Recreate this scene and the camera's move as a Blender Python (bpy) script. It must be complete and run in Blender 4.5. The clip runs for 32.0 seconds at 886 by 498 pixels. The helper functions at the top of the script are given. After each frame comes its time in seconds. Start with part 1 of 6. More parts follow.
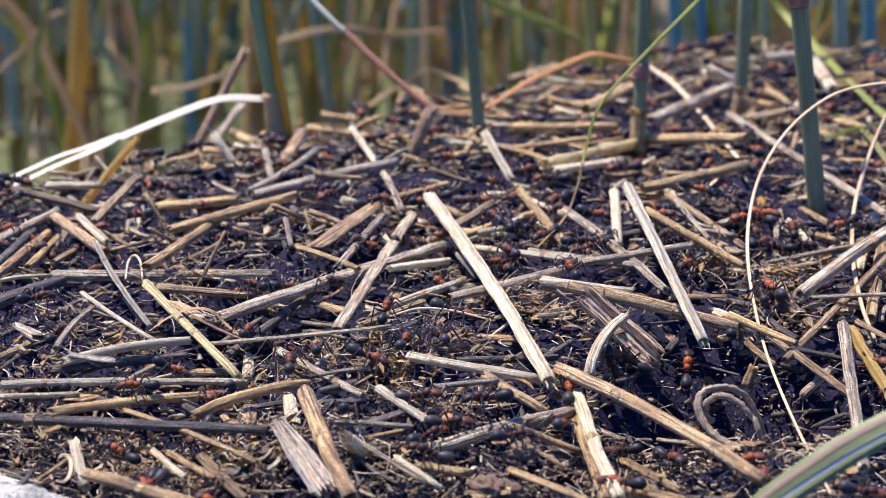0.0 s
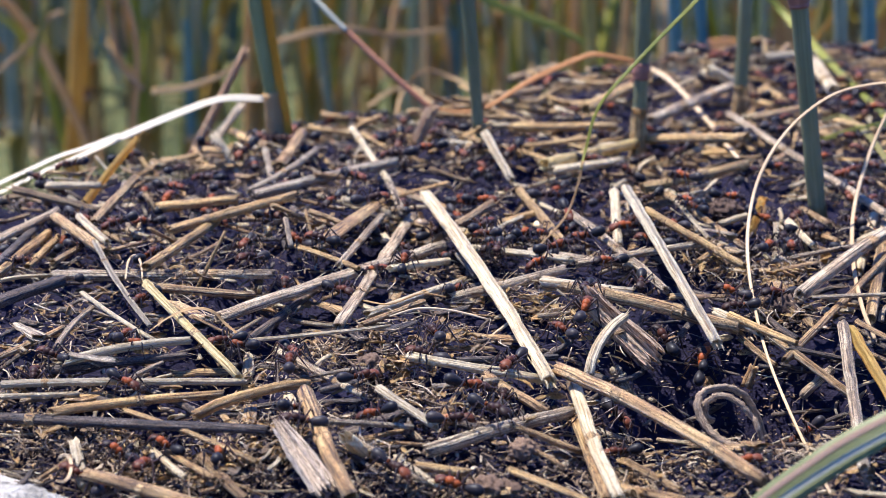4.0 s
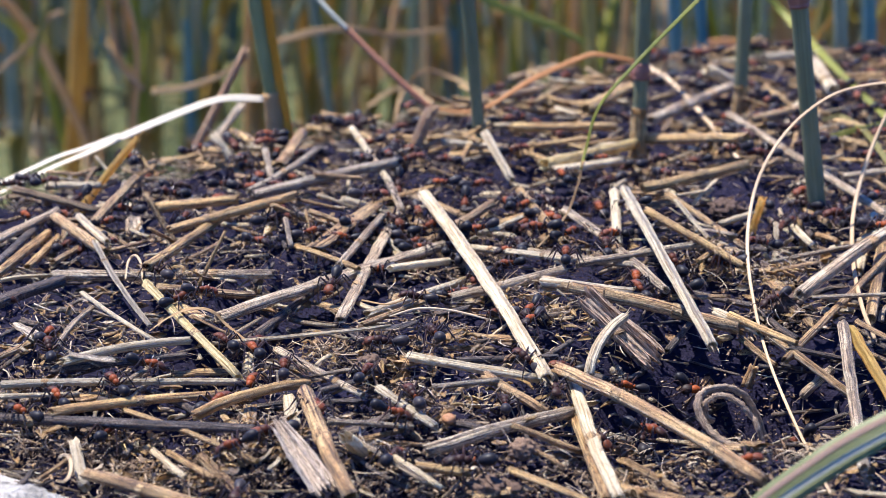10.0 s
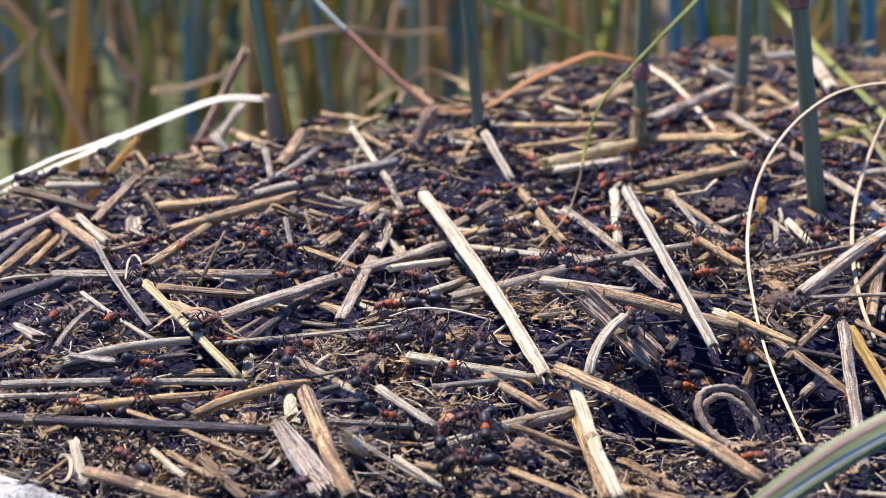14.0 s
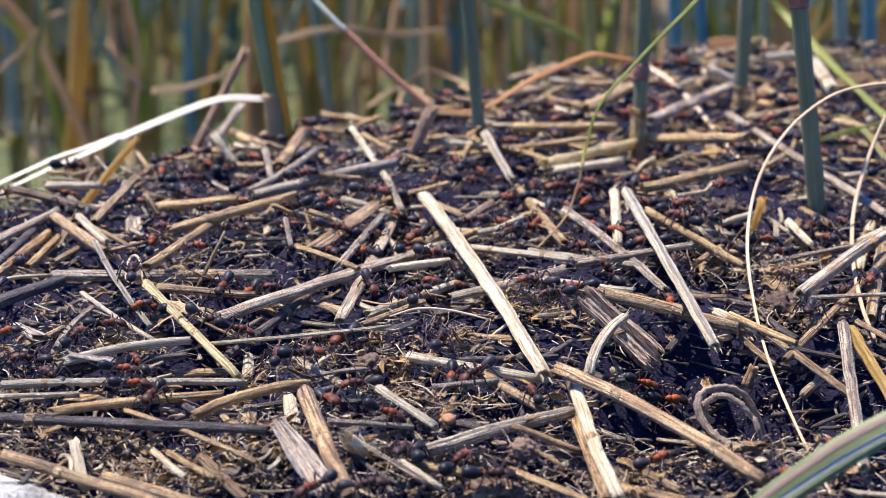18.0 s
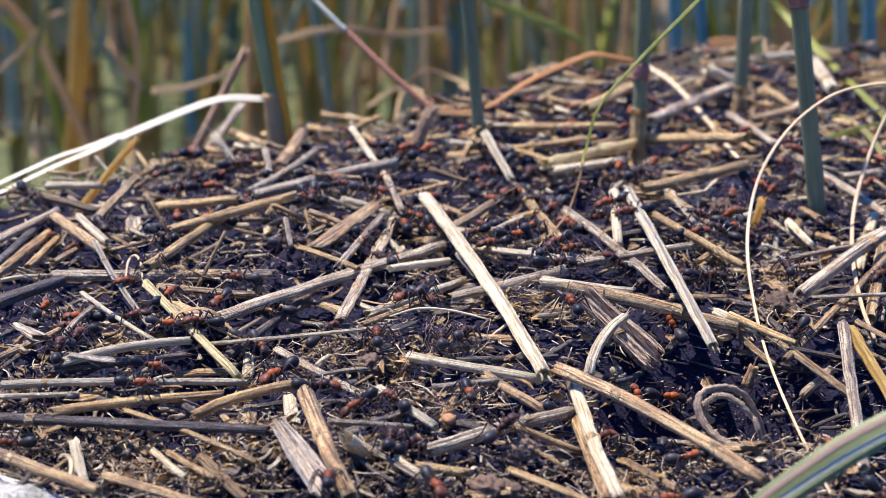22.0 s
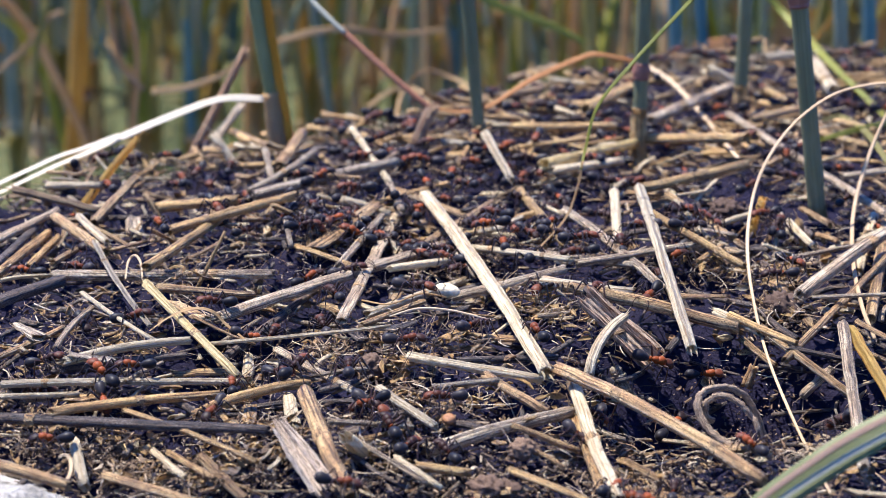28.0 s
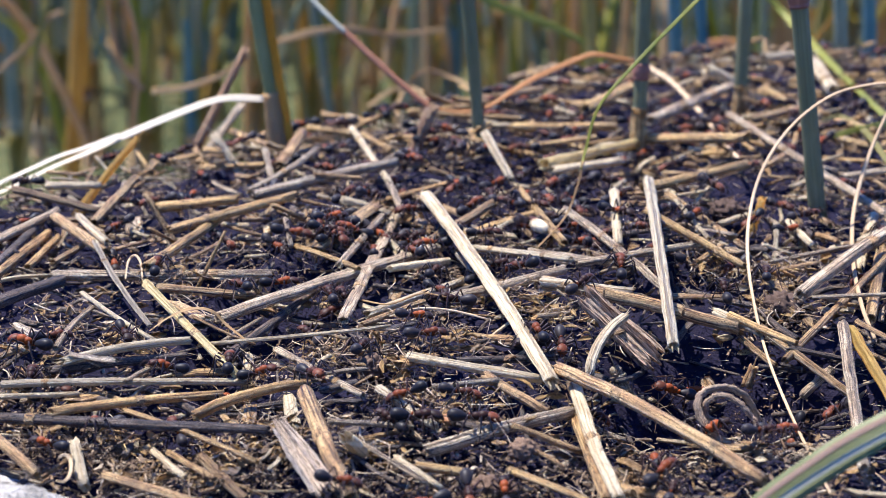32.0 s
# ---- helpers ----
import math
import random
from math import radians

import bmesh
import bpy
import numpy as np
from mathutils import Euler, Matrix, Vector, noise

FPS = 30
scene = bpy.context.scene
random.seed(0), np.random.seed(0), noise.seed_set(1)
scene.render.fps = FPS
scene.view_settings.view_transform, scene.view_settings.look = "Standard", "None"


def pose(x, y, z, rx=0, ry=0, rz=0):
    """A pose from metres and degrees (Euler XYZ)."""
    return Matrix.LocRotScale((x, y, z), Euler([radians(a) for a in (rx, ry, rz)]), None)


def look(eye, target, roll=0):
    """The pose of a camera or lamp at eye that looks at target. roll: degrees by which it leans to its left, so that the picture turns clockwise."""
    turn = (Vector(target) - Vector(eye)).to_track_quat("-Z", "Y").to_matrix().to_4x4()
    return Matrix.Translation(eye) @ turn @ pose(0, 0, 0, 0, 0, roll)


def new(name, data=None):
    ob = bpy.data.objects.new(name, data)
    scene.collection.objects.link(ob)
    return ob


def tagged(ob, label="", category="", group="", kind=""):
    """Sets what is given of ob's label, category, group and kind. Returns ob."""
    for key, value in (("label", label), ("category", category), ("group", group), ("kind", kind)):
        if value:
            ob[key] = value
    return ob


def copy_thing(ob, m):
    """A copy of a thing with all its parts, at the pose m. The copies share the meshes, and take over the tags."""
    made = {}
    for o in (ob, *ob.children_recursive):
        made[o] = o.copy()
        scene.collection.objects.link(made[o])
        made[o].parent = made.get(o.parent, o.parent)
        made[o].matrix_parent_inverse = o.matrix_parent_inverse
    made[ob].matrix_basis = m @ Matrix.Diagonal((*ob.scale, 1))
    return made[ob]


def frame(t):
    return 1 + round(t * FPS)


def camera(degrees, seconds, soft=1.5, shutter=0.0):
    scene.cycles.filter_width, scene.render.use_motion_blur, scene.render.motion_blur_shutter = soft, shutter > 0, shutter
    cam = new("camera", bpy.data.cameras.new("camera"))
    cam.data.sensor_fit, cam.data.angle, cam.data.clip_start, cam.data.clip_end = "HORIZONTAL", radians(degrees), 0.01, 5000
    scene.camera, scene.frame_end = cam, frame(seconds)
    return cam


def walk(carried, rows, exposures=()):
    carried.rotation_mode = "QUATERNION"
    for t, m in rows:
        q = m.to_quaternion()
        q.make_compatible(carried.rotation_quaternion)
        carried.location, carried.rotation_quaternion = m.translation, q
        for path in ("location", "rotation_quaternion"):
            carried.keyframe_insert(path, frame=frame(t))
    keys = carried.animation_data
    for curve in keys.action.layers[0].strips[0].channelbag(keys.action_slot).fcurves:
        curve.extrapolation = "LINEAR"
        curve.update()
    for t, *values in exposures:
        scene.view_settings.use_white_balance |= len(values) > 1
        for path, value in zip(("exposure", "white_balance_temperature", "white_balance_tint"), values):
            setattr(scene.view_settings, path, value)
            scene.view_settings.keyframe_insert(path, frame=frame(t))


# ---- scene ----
# ---------- camera: a long macro lens on a tripod, looking down over the mound ----------
cam = camera(24.0, 32.0, soft=0.5, shutter=0.5)
cam.data.dof.use_dof = True
cam.data.dof.focus_distance = 0.307
cam.data.dof.aperture_fstop = 34.0
EYE = (0.0, 0.0, 0.2)
AIM = (0.0, 1.0, 0.2 - math.tan(radians(14.0)))
walk(cam, [(0.0, look(EYE, AIM)), (32.0, look(EYE, AIM))], exposures=[(0.0, 1.48, 4500, 28.5), (32.0, 1.48, 4500, 28.5)])

# ---------- daylight: a high sun from the side and a little from beyond, blue sky ----------
SUN_ELEVATION, SUN_AZIMUTH = 69.0, -62.0
world = bpy.data.worlds.new("sky")
scene.world = world
world.use_nodes = True
sky = world.node_tree.nodes.new("ShaderNodeTexSky")
sky.sky_type = "NISHITA"
sky.sun_disc = False
sky.ozone_density = 10.0
sky.dust_density = 0.0
sky.sun_elevation = radians(SUN_ELEVATION)
sky.sun_rotation = radians(SUN_AZIMUTH)
world.node_tree.links.new(sky.outputs[0], world.node_tree.nodes["Background"].inputs[0])
world.node_tree.nodes["Background"].inputs[1].default_value = 0.07
sun_data = bpy.data.lights.new("sun", "SUN")
sun_data.energy, sun_data.angle, sun_data.color = 5.0, radians(0.5), (1.0, 0.80, 0.43)
sun = new("sun", sun_data)
sun_way = Vector((math.sin(radians(SUN_AZIMUTH)) * math.cos(radians(SUN_ELEVATION)),
                  math.cos(radians(SUN_AZIMUTH)) * math.cos(radians(SUN_ELEVATION)),
                  math.sin(radians(SUN_ELEVATION))))
sun.matrix_world = look(sun_way * 5, (0, 0, 0))

# ---------- materials ----------
def shader(name, rough=0.7, metal=0.0, spec=0.4):
    mat = bpy.data.materials.new(name)
    mat.use_nodes = True
    tree = mat.node_tree
    bsdf = tree.nodes["Principled BSDF"]
    bsdf.inputs["Roughness"].default_value = rough
    bsdf.inputs["Metallic"].default_value = metal
    bsdf.inputs["Specular IOR Level"].default_value = spec
    return mat, tree, bsdf


def coords(tree, kind, scale):
    tex = tree.nodes.new("ShaderNodeTexCoord")
    mapping = tree.nodes.new("ShaderNodeMapping")
    mapping.inputs["Scale"].default_value = scale
    tree.links.new(tex.outputs[kind], mapping.inputs["Vector"])
    return mapping.outputs["Vector"]


def chance(tree):
    """One random number for each object and for each loose piece of a joined mesh."""
    info, geo = tree.nodes.new("ShaderNodeObjectInfo"), tree.nodes.new("ShaderNodeNewGeometry")
    total, wrap = tree.nodes.new("ShaderNodeMath"), tree.nodes.new("ShaderNodeMath")
    wrap.operation = "FRACT"
    tree.links.new(info.outputs["Random"], total.inputs[0])
    tree.links.new(geo.outputs["Random Per Island"], total.inputs[1])
    tree.links.new(total.outputs[0], wrap.inputs[0])
    return wrap.outputs[0]


def grain(tree, vector, scale, detail=4.0, rough=0.6, seed=None):
    node = tree.nodes.new("ShaderNodeTexNoise")
    node.inputs["Scale"].default_value = scale
    node.inputs["Detail"].default_value = detail
    node.inputs["Roughness"].default_value = rough
    if seed is not None:
        node.noise_dimensions = "4D"
        far = tree.nodes.new("ShaderNodeMath")
        far.operation = "MULTIPLY"
        far.inputs[1].default_value = 40.0
        tree.links.new(seed, far.inputs[0])
        tree.links.new(far.outputs[0], node.inputs["W"])
    tree.links.new(vector, node.inputs["Vector"])
    return node.outputs["Fac"]


def ramp(tree, fac, stops):
    node = tree.nodes.new("ShaderNodeValToRGB")
    while len(node.color_ramp.elements) < len(stops):
        node.color_ramp.elements.new(0.5)
    for el, (at, col) in zip(node.color_ramp.elements, stops):
        el.position, el.color = at, (*col, 1.0)
    tree.links.new(fac, node.inputs["Fac"])
    return node.outputs["Color"]


def blend(tree, mode, fac, a, b):
    node = tree.nodes.new("ShaderNodeMix")
    node.data_type, node.blend_type = "RGBA", mode
    for socket, value in ((0, fac), (6, a), (7, b)):
        if hasattr(value, "links"):
            tree.links.new(value, node.inputs[socket])
        else:
            node.inputs[socket].default_value = value if socket == 0 else (*value, 1.0)
    return node.outputs[2]


def bump(tree, bsdf, height, strength, distance):
    node = tree.nodes.new("ShaderNodeBump")
    node.inputs["Strength"].default_value, node.inputs["Distance"].default_value = strength, distance
    tree.links.new(height, node.inputs["Height"])
    tree.links.new(node.outputs["Normal"], bsdf.inputs["Normal"])


def let_through(tree, bsdf, col, thin):
    """Light that comes through a thin wall, in its colour."""
    glow = tree.nodes.new("ShaderNodeBsdfTranslucent")
    tree.links.new(col, glow.inputs["Color"])
    mixed = tree.nodes.new("ShaderNodeMixShader")
    mixed.inputs[0].default_value = thin
    tree.links.new(bsdf.outputs[0], mixed.inputs[1])
    tree.links.new(glow.outputs[0], mixed.inputs[2])
    tree.links.new(mixed.outputs[0], tree.nodes["Material Output"].inputs["Surface"])


def straw_mat(name, dark, mid, light, stain=0.5, rough=0.55, fibre=26.0, thin=0.2):
    """Dry stalk: fibres along its length, blotches and specks, each stalk a little different."""
    mat, tree, bsdf = shader(name, rough, spec=0.8)
    seed = chance(tree)
    fibres = grain(tree, coords(tree, "UV", (1.1, fibre, 1)), 1.0, 5, 0.65, seed)
    blots = grain(tree, coords(tree, "UV", (1.6, 2.2, 1)), 1.0, 6, 0.7, seed)
    specks = grain(tree, coords(tree, "UV", (14, 9, 1)), 1.0, 3, 0.5, seed)
    col = ramp(tree, fibres, ((0.39, dark), (0.455, mid), (0.525, light)))
    col = blend(tree, "MULTIPLY", stain, col, ramp(tree, blots, ((0.38, (0.20, 0.13, 0.08)), (0.47, (0.62, 0.43, 0.25)), (0.54, (1, 1, 1)))))
    col = blend(tree, "MULTIPLY", 0.2 + 0.6 * stain, col, ramp(tree, specks, ((0.33, (0.2, 0.15, 0.12)), (0.42, (1, 1, 1)))))
    col = blend(tree, "MULTIPLY", 0.8, col, ramp(tree, seed, ((0.0, (0.68, 0.65, 0.63)), (0.5, (1.05, 1.0, 0.92)), (1.0, (1.15, 1.07, 0.94)))))
    cracks = grain(tree, coords(tree, "UV", (0.7, 46.0, 1)), 1.0, 2, 0.5, seed)
    col = blend(tree, "MULTIPLY", min(0.8, 0.2 + stain), col, ramp(tree, cracks, ((0.365, (0.10, 0.08, 0.065)), (0.415, (1, 1, 1)))))
    dust = grain(tree, coords(tree, "UV", (30, 22, 1)), 1.0, 2, 0.6, seed)
    col = blend(tree, "MULTIPLY", min(1.0, 1.25 * stain), col, ramp(tree, dust, ((0.40, (0.32, 0.26, 0.21)), (0.49, (1, 1, 1)))))
    tree.links.new(col, bsdf.inputs["Base Color"])
    bump(tree, bsdf, fibres, 1.0, 0.001)
    let_through(tree, bsdf, col, thin)
    return mat


PALE = straw_mat("pale_straw", (0.50, 0.35, 0.14), (0.86, 0.71, 0.39), (0.97, 0.88, 0.58), 0.24, 0.42)
GOLD = straw_mat("golden_straw", (0.21, 0.115, 0.025), (0.60, 0.39, 0.10), (0.84, 0.61, 0.21), 0.45)
YELLOW = straw_mat("yellow_straw", (0.58, 0.34, 0.035), (0.88, 0.58, 0.085), (0.96, 0.74, 0.18), 0.15, 0.5, 26.0, 0.55)
GREY = straw_mat("weathered_grey_straw", (0.045, 0.031, 0.019), (0.44, 0.335, 0.19), (0.92, 0.81, 0.55), 0.5, 0.5, 38.0)
BROWN = straw_mat("brown_straw", (0.085, 0.044, 0.014), (0.43, 0.275, 0.085), (0.78, 0.57, 0.24), 0.55, 0.48)
# rotten straw; its darkest stop leans blue to imitate shadow colour in the gaps
DARK = straw_mat("dark_rotten_straw", (0.028, 0.025, 0.030), (0.096, 0.080, 0.078), (0.29, 0.23, 0.17), 0.7, 0.75, 34.0)
TWIG = straw_mat("dark_brown_twig", (0.11, 0.06, 0.02), (0.36, 0.21, 0.085), (0.60, 0.40, 0.19), 0.5, 0.6)
LEMON = straw_mat("lemon_straw", (0.52, 0.36, 0.08), (0.86, 0.69, 0.24), (0.96, 0.85, 0.42), 0.15, 0.45, 20.0, 0.3)
BARK = straw_mat("brown_bark", (0.10, 0.062, 0.03), (0.38, 0.26, 0.14), (0.68, 0.52, 0.32), 0.2, 0.7, 30.0, 0.0)
WOOD = straw_mat("split_wood", (0.13, 0.085, 0.05), (0.50, 0.38, 0.24), (0.84, 0.70, 0.50), 0.15, 0.6, 34.0, 0.0)


def litter_mat(name, stops, rough=0.85):
    mat, tree, bsdf = shader(name, rough, spec=0.25)
    seed = chance(tree)
    fine = grain(tree, coords(tree, "Object", (1, 1, 1)), 1400, 5, 0.7)
    col = ramp(tree, seed, stops)
    col = blend(tree, "MULTIPLY", 0.7, col, ramp(tree, fine, ((0.3, (0.3, 0.26, 0.24)), (0.6, (1, 1, 1)))))
    tree.links.new(col, bsdf.inputs["Base Color"])
    bump(tree, bsdf, fine, 0.6, 0.0005)
    return mat


LITTER = litter_mat("litter", ((0.0, (0.029, 0.021, 0.016)), (0.35, (0.082, 0.057, 0.037)), (0.65, (0.164, 0.115, 0.070)),
                               (0.88, (0.279, 0.213, 0.131)), (1.0, (0.508, 0.426, 0.287))))
SEED = litter_mat("seed_shell", ((0.0, (0.30, 0.14, 0.05)), (1.0, (0.45, 0.24, 0.10))), 0.5)
EARTH = litter_mat("earth_grains", ((0.0, (0.049, 0.033, 0.021)), (0.5, (0.156, 0.107, 0.061)), (0.85, (0.279, 0.205, 0.123)), (1.0, (0.492, 0.410, 0.279))))
CLOD = litter_mat("clod_earth", ((0.0, (0.08, 0.052, 0.036)), (1.0, (0.19, 0.125, 0.075))))
# the two lowest stops hold the navy shade of gaps; the rest are browns
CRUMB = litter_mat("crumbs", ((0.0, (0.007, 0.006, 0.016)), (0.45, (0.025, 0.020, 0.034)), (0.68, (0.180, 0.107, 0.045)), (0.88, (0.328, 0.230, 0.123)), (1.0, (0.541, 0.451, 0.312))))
FIBRE = litter_mat("fibres", ((0.0, (0.07, 0.045, 0.028)), (0.4, (0.30, 0.20, 0.10)), (1.0, (0.78, 0.64, 0.42))), 0.5)


COCOON = litter_mat("cocoon_silk", ((0.0, (0.80, 0.67, 0.40)), (1.0, (0.88, 0.77, 0.50))), 0.6)


def soil_mat():
    mat, tree, bsdf = shader("mound_soil_navy_shade", 0.95, spec=0.15)
    where = coords(tree, "Object", (1, 1, 1))
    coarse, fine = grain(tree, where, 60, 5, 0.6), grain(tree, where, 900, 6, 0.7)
    # the mound's soil is tinted blue-black to carry the navy shade between straws
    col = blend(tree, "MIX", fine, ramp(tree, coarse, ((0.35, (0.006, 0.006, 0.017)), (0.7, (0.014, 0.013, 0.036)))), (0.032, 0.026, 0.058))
    # beyond the mound the field is covered with dry grass and moss
    away = tree.nodes.new("ShaderNodeVectorMath")
    away.operation = "DISTANCE"
    away.inputs[1].default_value = (0.03, 0.34, 0.06)
    tree.links.new(where, away.inputs[0])
    edge = tree.nodes.new("ShaderNodeMapRange")
    edge.inputs["From Min"].default_value, edge.inputs["From Max"].default_value = 0.2, 0.34
    tree.links.new(away.outputs["Value"], edge.inputs["Value"])
    turf = ramp(tree, grain(tree, where, 35, 6, 0.7), ((0.3, (0.035, 0.05, 0.025)), (0.5, (0.10, 0.115, 0.04)), (0.7, (0.26, 0.22, 0.08))))
    col = blend(tree, "MIX", edge.outputs["Result"], col, turf)
    tree.links.new(col, bsdf.inputs["Base Color"])
    bump(tree, bsdf, fine, 1.0, 0.002)
    return mat


SOIL = soil_mat()


def leaf_mat(name, low, high, rough=0.45, thin=0.25, vein=60.0):
    """Grass blade: lengthwise veins, a colour that drifts along the blade, light coming through."""
    mat, tree, bsdf = shader(name, rough, spec=0.4)
    seed = chance(tree)
    veins = grain(tree, coords(tree, "UV", (0.4, vein, 1)), 1.0, 3, 0.6, seed)
    drift = grain(tree, coords(tree, "UV", (0.35, 0.6, 1)), 1.0, 4, 0.6, seed)
    col = ramp(tree, drift, ((0.35, low), (0.62, high)))
    col = blend(tree, "MULTIPLY", 0.6, col, ramp(tree, veins, ((0.3, (0.45, 0.45, 0.42)), (0.6, (1, 1, 1)))))
    tree.links.new(col, bsdf.inputs["Base Color"])
    bump(tree, bsdf, veins, 0.4, 0.0003)
    let_through(tree, bsdf, col, thin)
    return mat


WHITE_LEAF = leaf_mat("bleached_leaf", (0.86, 0.76, 0.54), (0.95, 0.88, 0.70), 0.45, 0.4)
CREAM_LEAF = leaf_mat("cream_stalk", (0.48, 0.33, 0.15), (0.72, 0.54, 0.30), 0.45, 0.15)
TAN_LEAF = leaf_mat("tan_leaf", (0.516, 0.327, 0.120), (0.722, 0.533, 0.249), 0.5, 0.55)
ORANGE_LEAF = leaf_mat("orange_leaf", (0.58, 0.24, 0.05), (0.74, 0.42, 0.13), 0.5, 0.45)
RED_LEAF = leaf_mat("reddish_stalk", (0.34, 0.11, 0.05), (0.52, 0.25, 0.11), 0.45, 0.15)
GREEN_LEAF = leaf_mat("green_blade", (0.24, 0.27, 0.025), (0.46, 0.43, 0.05), 0.4, 0.45)
YELLOW_LEAF = leaf_mat("yellow_blade", (0.516, 0.327, 0.043), (0.705, 0.482, 0.095), 0.45, 0.6)
OLIVE_LEAF = leaf_mat("olive_blade", (0.361, 0.327, 0.086), (0.568, 0.482, 0.172), 0.5, 0.6)
BLUE_STEM = leaf_mat("blue_green_stem", (0.249, 0.318, 0.249), (0.456, 0.464, 0.327), 0.45, 0.6, 30.0)
STEM = leaf_mat("grey_green_stem", (0.153, 0.167, 0.077), (0.306, 0.306, 0.162), 0.38, 0.4, 24.0)
SHEATH = leaf_mat("golden_sheath", (0.72, 0.40, 0.03), (0.90, 0.56, 0.06), 0.45, 0.6)
BROAD = leaf_mat("broad_green_blade", (0.19, 0.22, 0.075), (0.31, 0.33, 0.14), 0.4, 0.4)
DARK_STEM = leaf_mat("dark_teal_stem", (0.138, 0.249, 0.258), (0.275, 0.378, 0.344), 0.5, 0.6, 30.0)
NODE_RED = leaf_mat("stem_node", (0.16, 0.06, 0.035), (0.32, 0.15, 0.09), 0.5, 0.0)
MIDRIB = leaf_mat("pale_midrib", (0.46, 0.45, 0.30), (0.62, 0.60, 0.44), 0.45, 0.25)
ROSE = leaf_mat("rose_margin", (0.36, 0.22, 0.14), (0.50, 0.34, 0.22), 0.45, 0.35)


def stone_mat():
    mat, tree, bsdf = shader("pale_stone", 0.85, spec=0.3)
    where = coords(tree, "Object", (1, 1, 1))
    big, small = grain(tree, where, 140, 6, 0.6), grain(tree, where, 1300, 4, 0.6)
    col = blend(tree, "MULTIPLY", 0.6, ramp(tree, big, ((0.38, (0.26, 0.24, 0.19)), (0.6, (0.58, 0.54, 0.45)))),
                ramp(tree, small, ((0.35, (0.45, 0.42, 0.38)), (0.5, (1, 1, 1)))))
    tree.links.new(col, bsdf.inputs["Base Color"])
    bump(tree, bsdf, small, 1.0, 0.0016)
    return mat


STONE = stone_mat()


def chitin(name, low, high, rough, coat=0.4, hair=0.5):
    mat, tree, bsdf = shader(name, rough, spec=0.16)
    seed = chance(tree)
    fine = grain(tree, coords(tree, "Object", (1, 1, 1)), 5200, 3, 0.6)
    col = ramp(tree, seed, ((0.3, low), (1.0, high)))
    col = blend(tree, "MULTIPLY", hair, col, ramp(tree, fine, ((0.35, (0.4, 0.4, 0.4)), (0.6, (1, 1, 1)))))
    tree.links.new(col, bsdf.inputs["Base Color"])
    bsdf.inputs["Sheen Weight"].default_value, bsdf.inputs["Sheen Roughness"].default_value = 0.06, 0.4
    bsdf.inputs["Coat Weight"].default_value, bsdf.inputs["Coat Roughness"].default_value = coat, 0.25
    bump(tree, bsdf, fine, 0.25, 0.0001)
    return mat


ANT_BLACK = chitin("black_chitin", (0.010, 0.009, 0.011), (0.032, 0.026, 0.026), 0.5, 0.04)
ANT_RED = chitin("red_brown_chitin", (0.024, 0.008, 0.004), (0.25, 0.056, 0.004), 0.5, 0.0)
ANT_HEAD = chitin("dark_red_chitin", (0.02, 0.010, 0.007), (0.16, 0.045, 0.013), 0.5, 0.0)
ANT_LEG = chitin("leg_chitin", (0.02, 0.012, 0.01), (0.06, 0.028, 0.016), 0.4)

# ---------- the lie of the ground ----------
CREST_X = (-0.2, -0.077, -0.026, 0.008, 0.035, 0.075, 0.12, 0.2)
CREST_Y = (0.32, 0.353, 0.406, 0.442, 0.462, 0.482, 0.49, 0.49)


def ground_h(x, y):
    """Height of the mound and of the field round it."""
    x, y = np.asarray(x, float), np.asarray(y, float)
    top = np.where(y < 0.42, 0.12 - 0.59 * (0.42 - y) ** 2, 0.12 + 0.06 * (y - 0.42))
    top = np.minimum(top, 0.13)
    s = np.clip((y - np.interp(x, CREST_X, CREST_Y)) / 0.17, 0, 1)
    side = np.clip((np.abs(x - 0.03) - 0.16) / 0.3, 0, 1)
    z = np.maximum(top, 0.0) * (1 - s * s * (3 - 2 * s)) * (1 - side * side * (3 - 2 * side))
    z = z - 0.021 * np.exp(-((x - 0.041) / 0.015) ** 2 - ((y - 0.284) / 0.0115) ** 2)
    near = np.exp(-((np.hypot(x, y - 0.36) / 0.4) ** 4))
    lumps = (np.sin(x * 210 + 1.3 + 2 * np.sin(y * 90)) * np.sin(y * 170 + 0.7) * 0.0016
             + np.sin(x * 97 - y * 61) * 0.0014 + np.sin(x * 430 + y * 377) * np.sin(y * 390 - x * 120) * 0.0005)
    return z + lumps * near


# ---------- building tools ----------
def mesh_of(name, verts, faces, material, uvs=None, smooth=True):
    data = bpy.data.meshes.new(name)
    data.from_pydata([tuple(v) for v in verts], [], faces)
    data.materials.append(material)
    if uvs is not None:
        layer = data.uv_layers.new(name="UVMap")
        order = np.empty(len(data.loops), dtype=np.int32)
        data.loops.foreach_get("vertex_index", order)
        layer.data.foreach_set("uv", np.asarray(uvs, dtype=np.float32)[order].ravel())
    data.polygons.foreach_set("use_smooth", [smooth] * len(data.polygons))
    data.update()
    return data


def part(name, data, parent, m=None, label=""):
    """One mesh object under a thing or a part."""
    ob = new(name, data)
    ob.parent = parent
    if m is not None:
        ob.matrix_basis = m
    return tagged(ob, label)


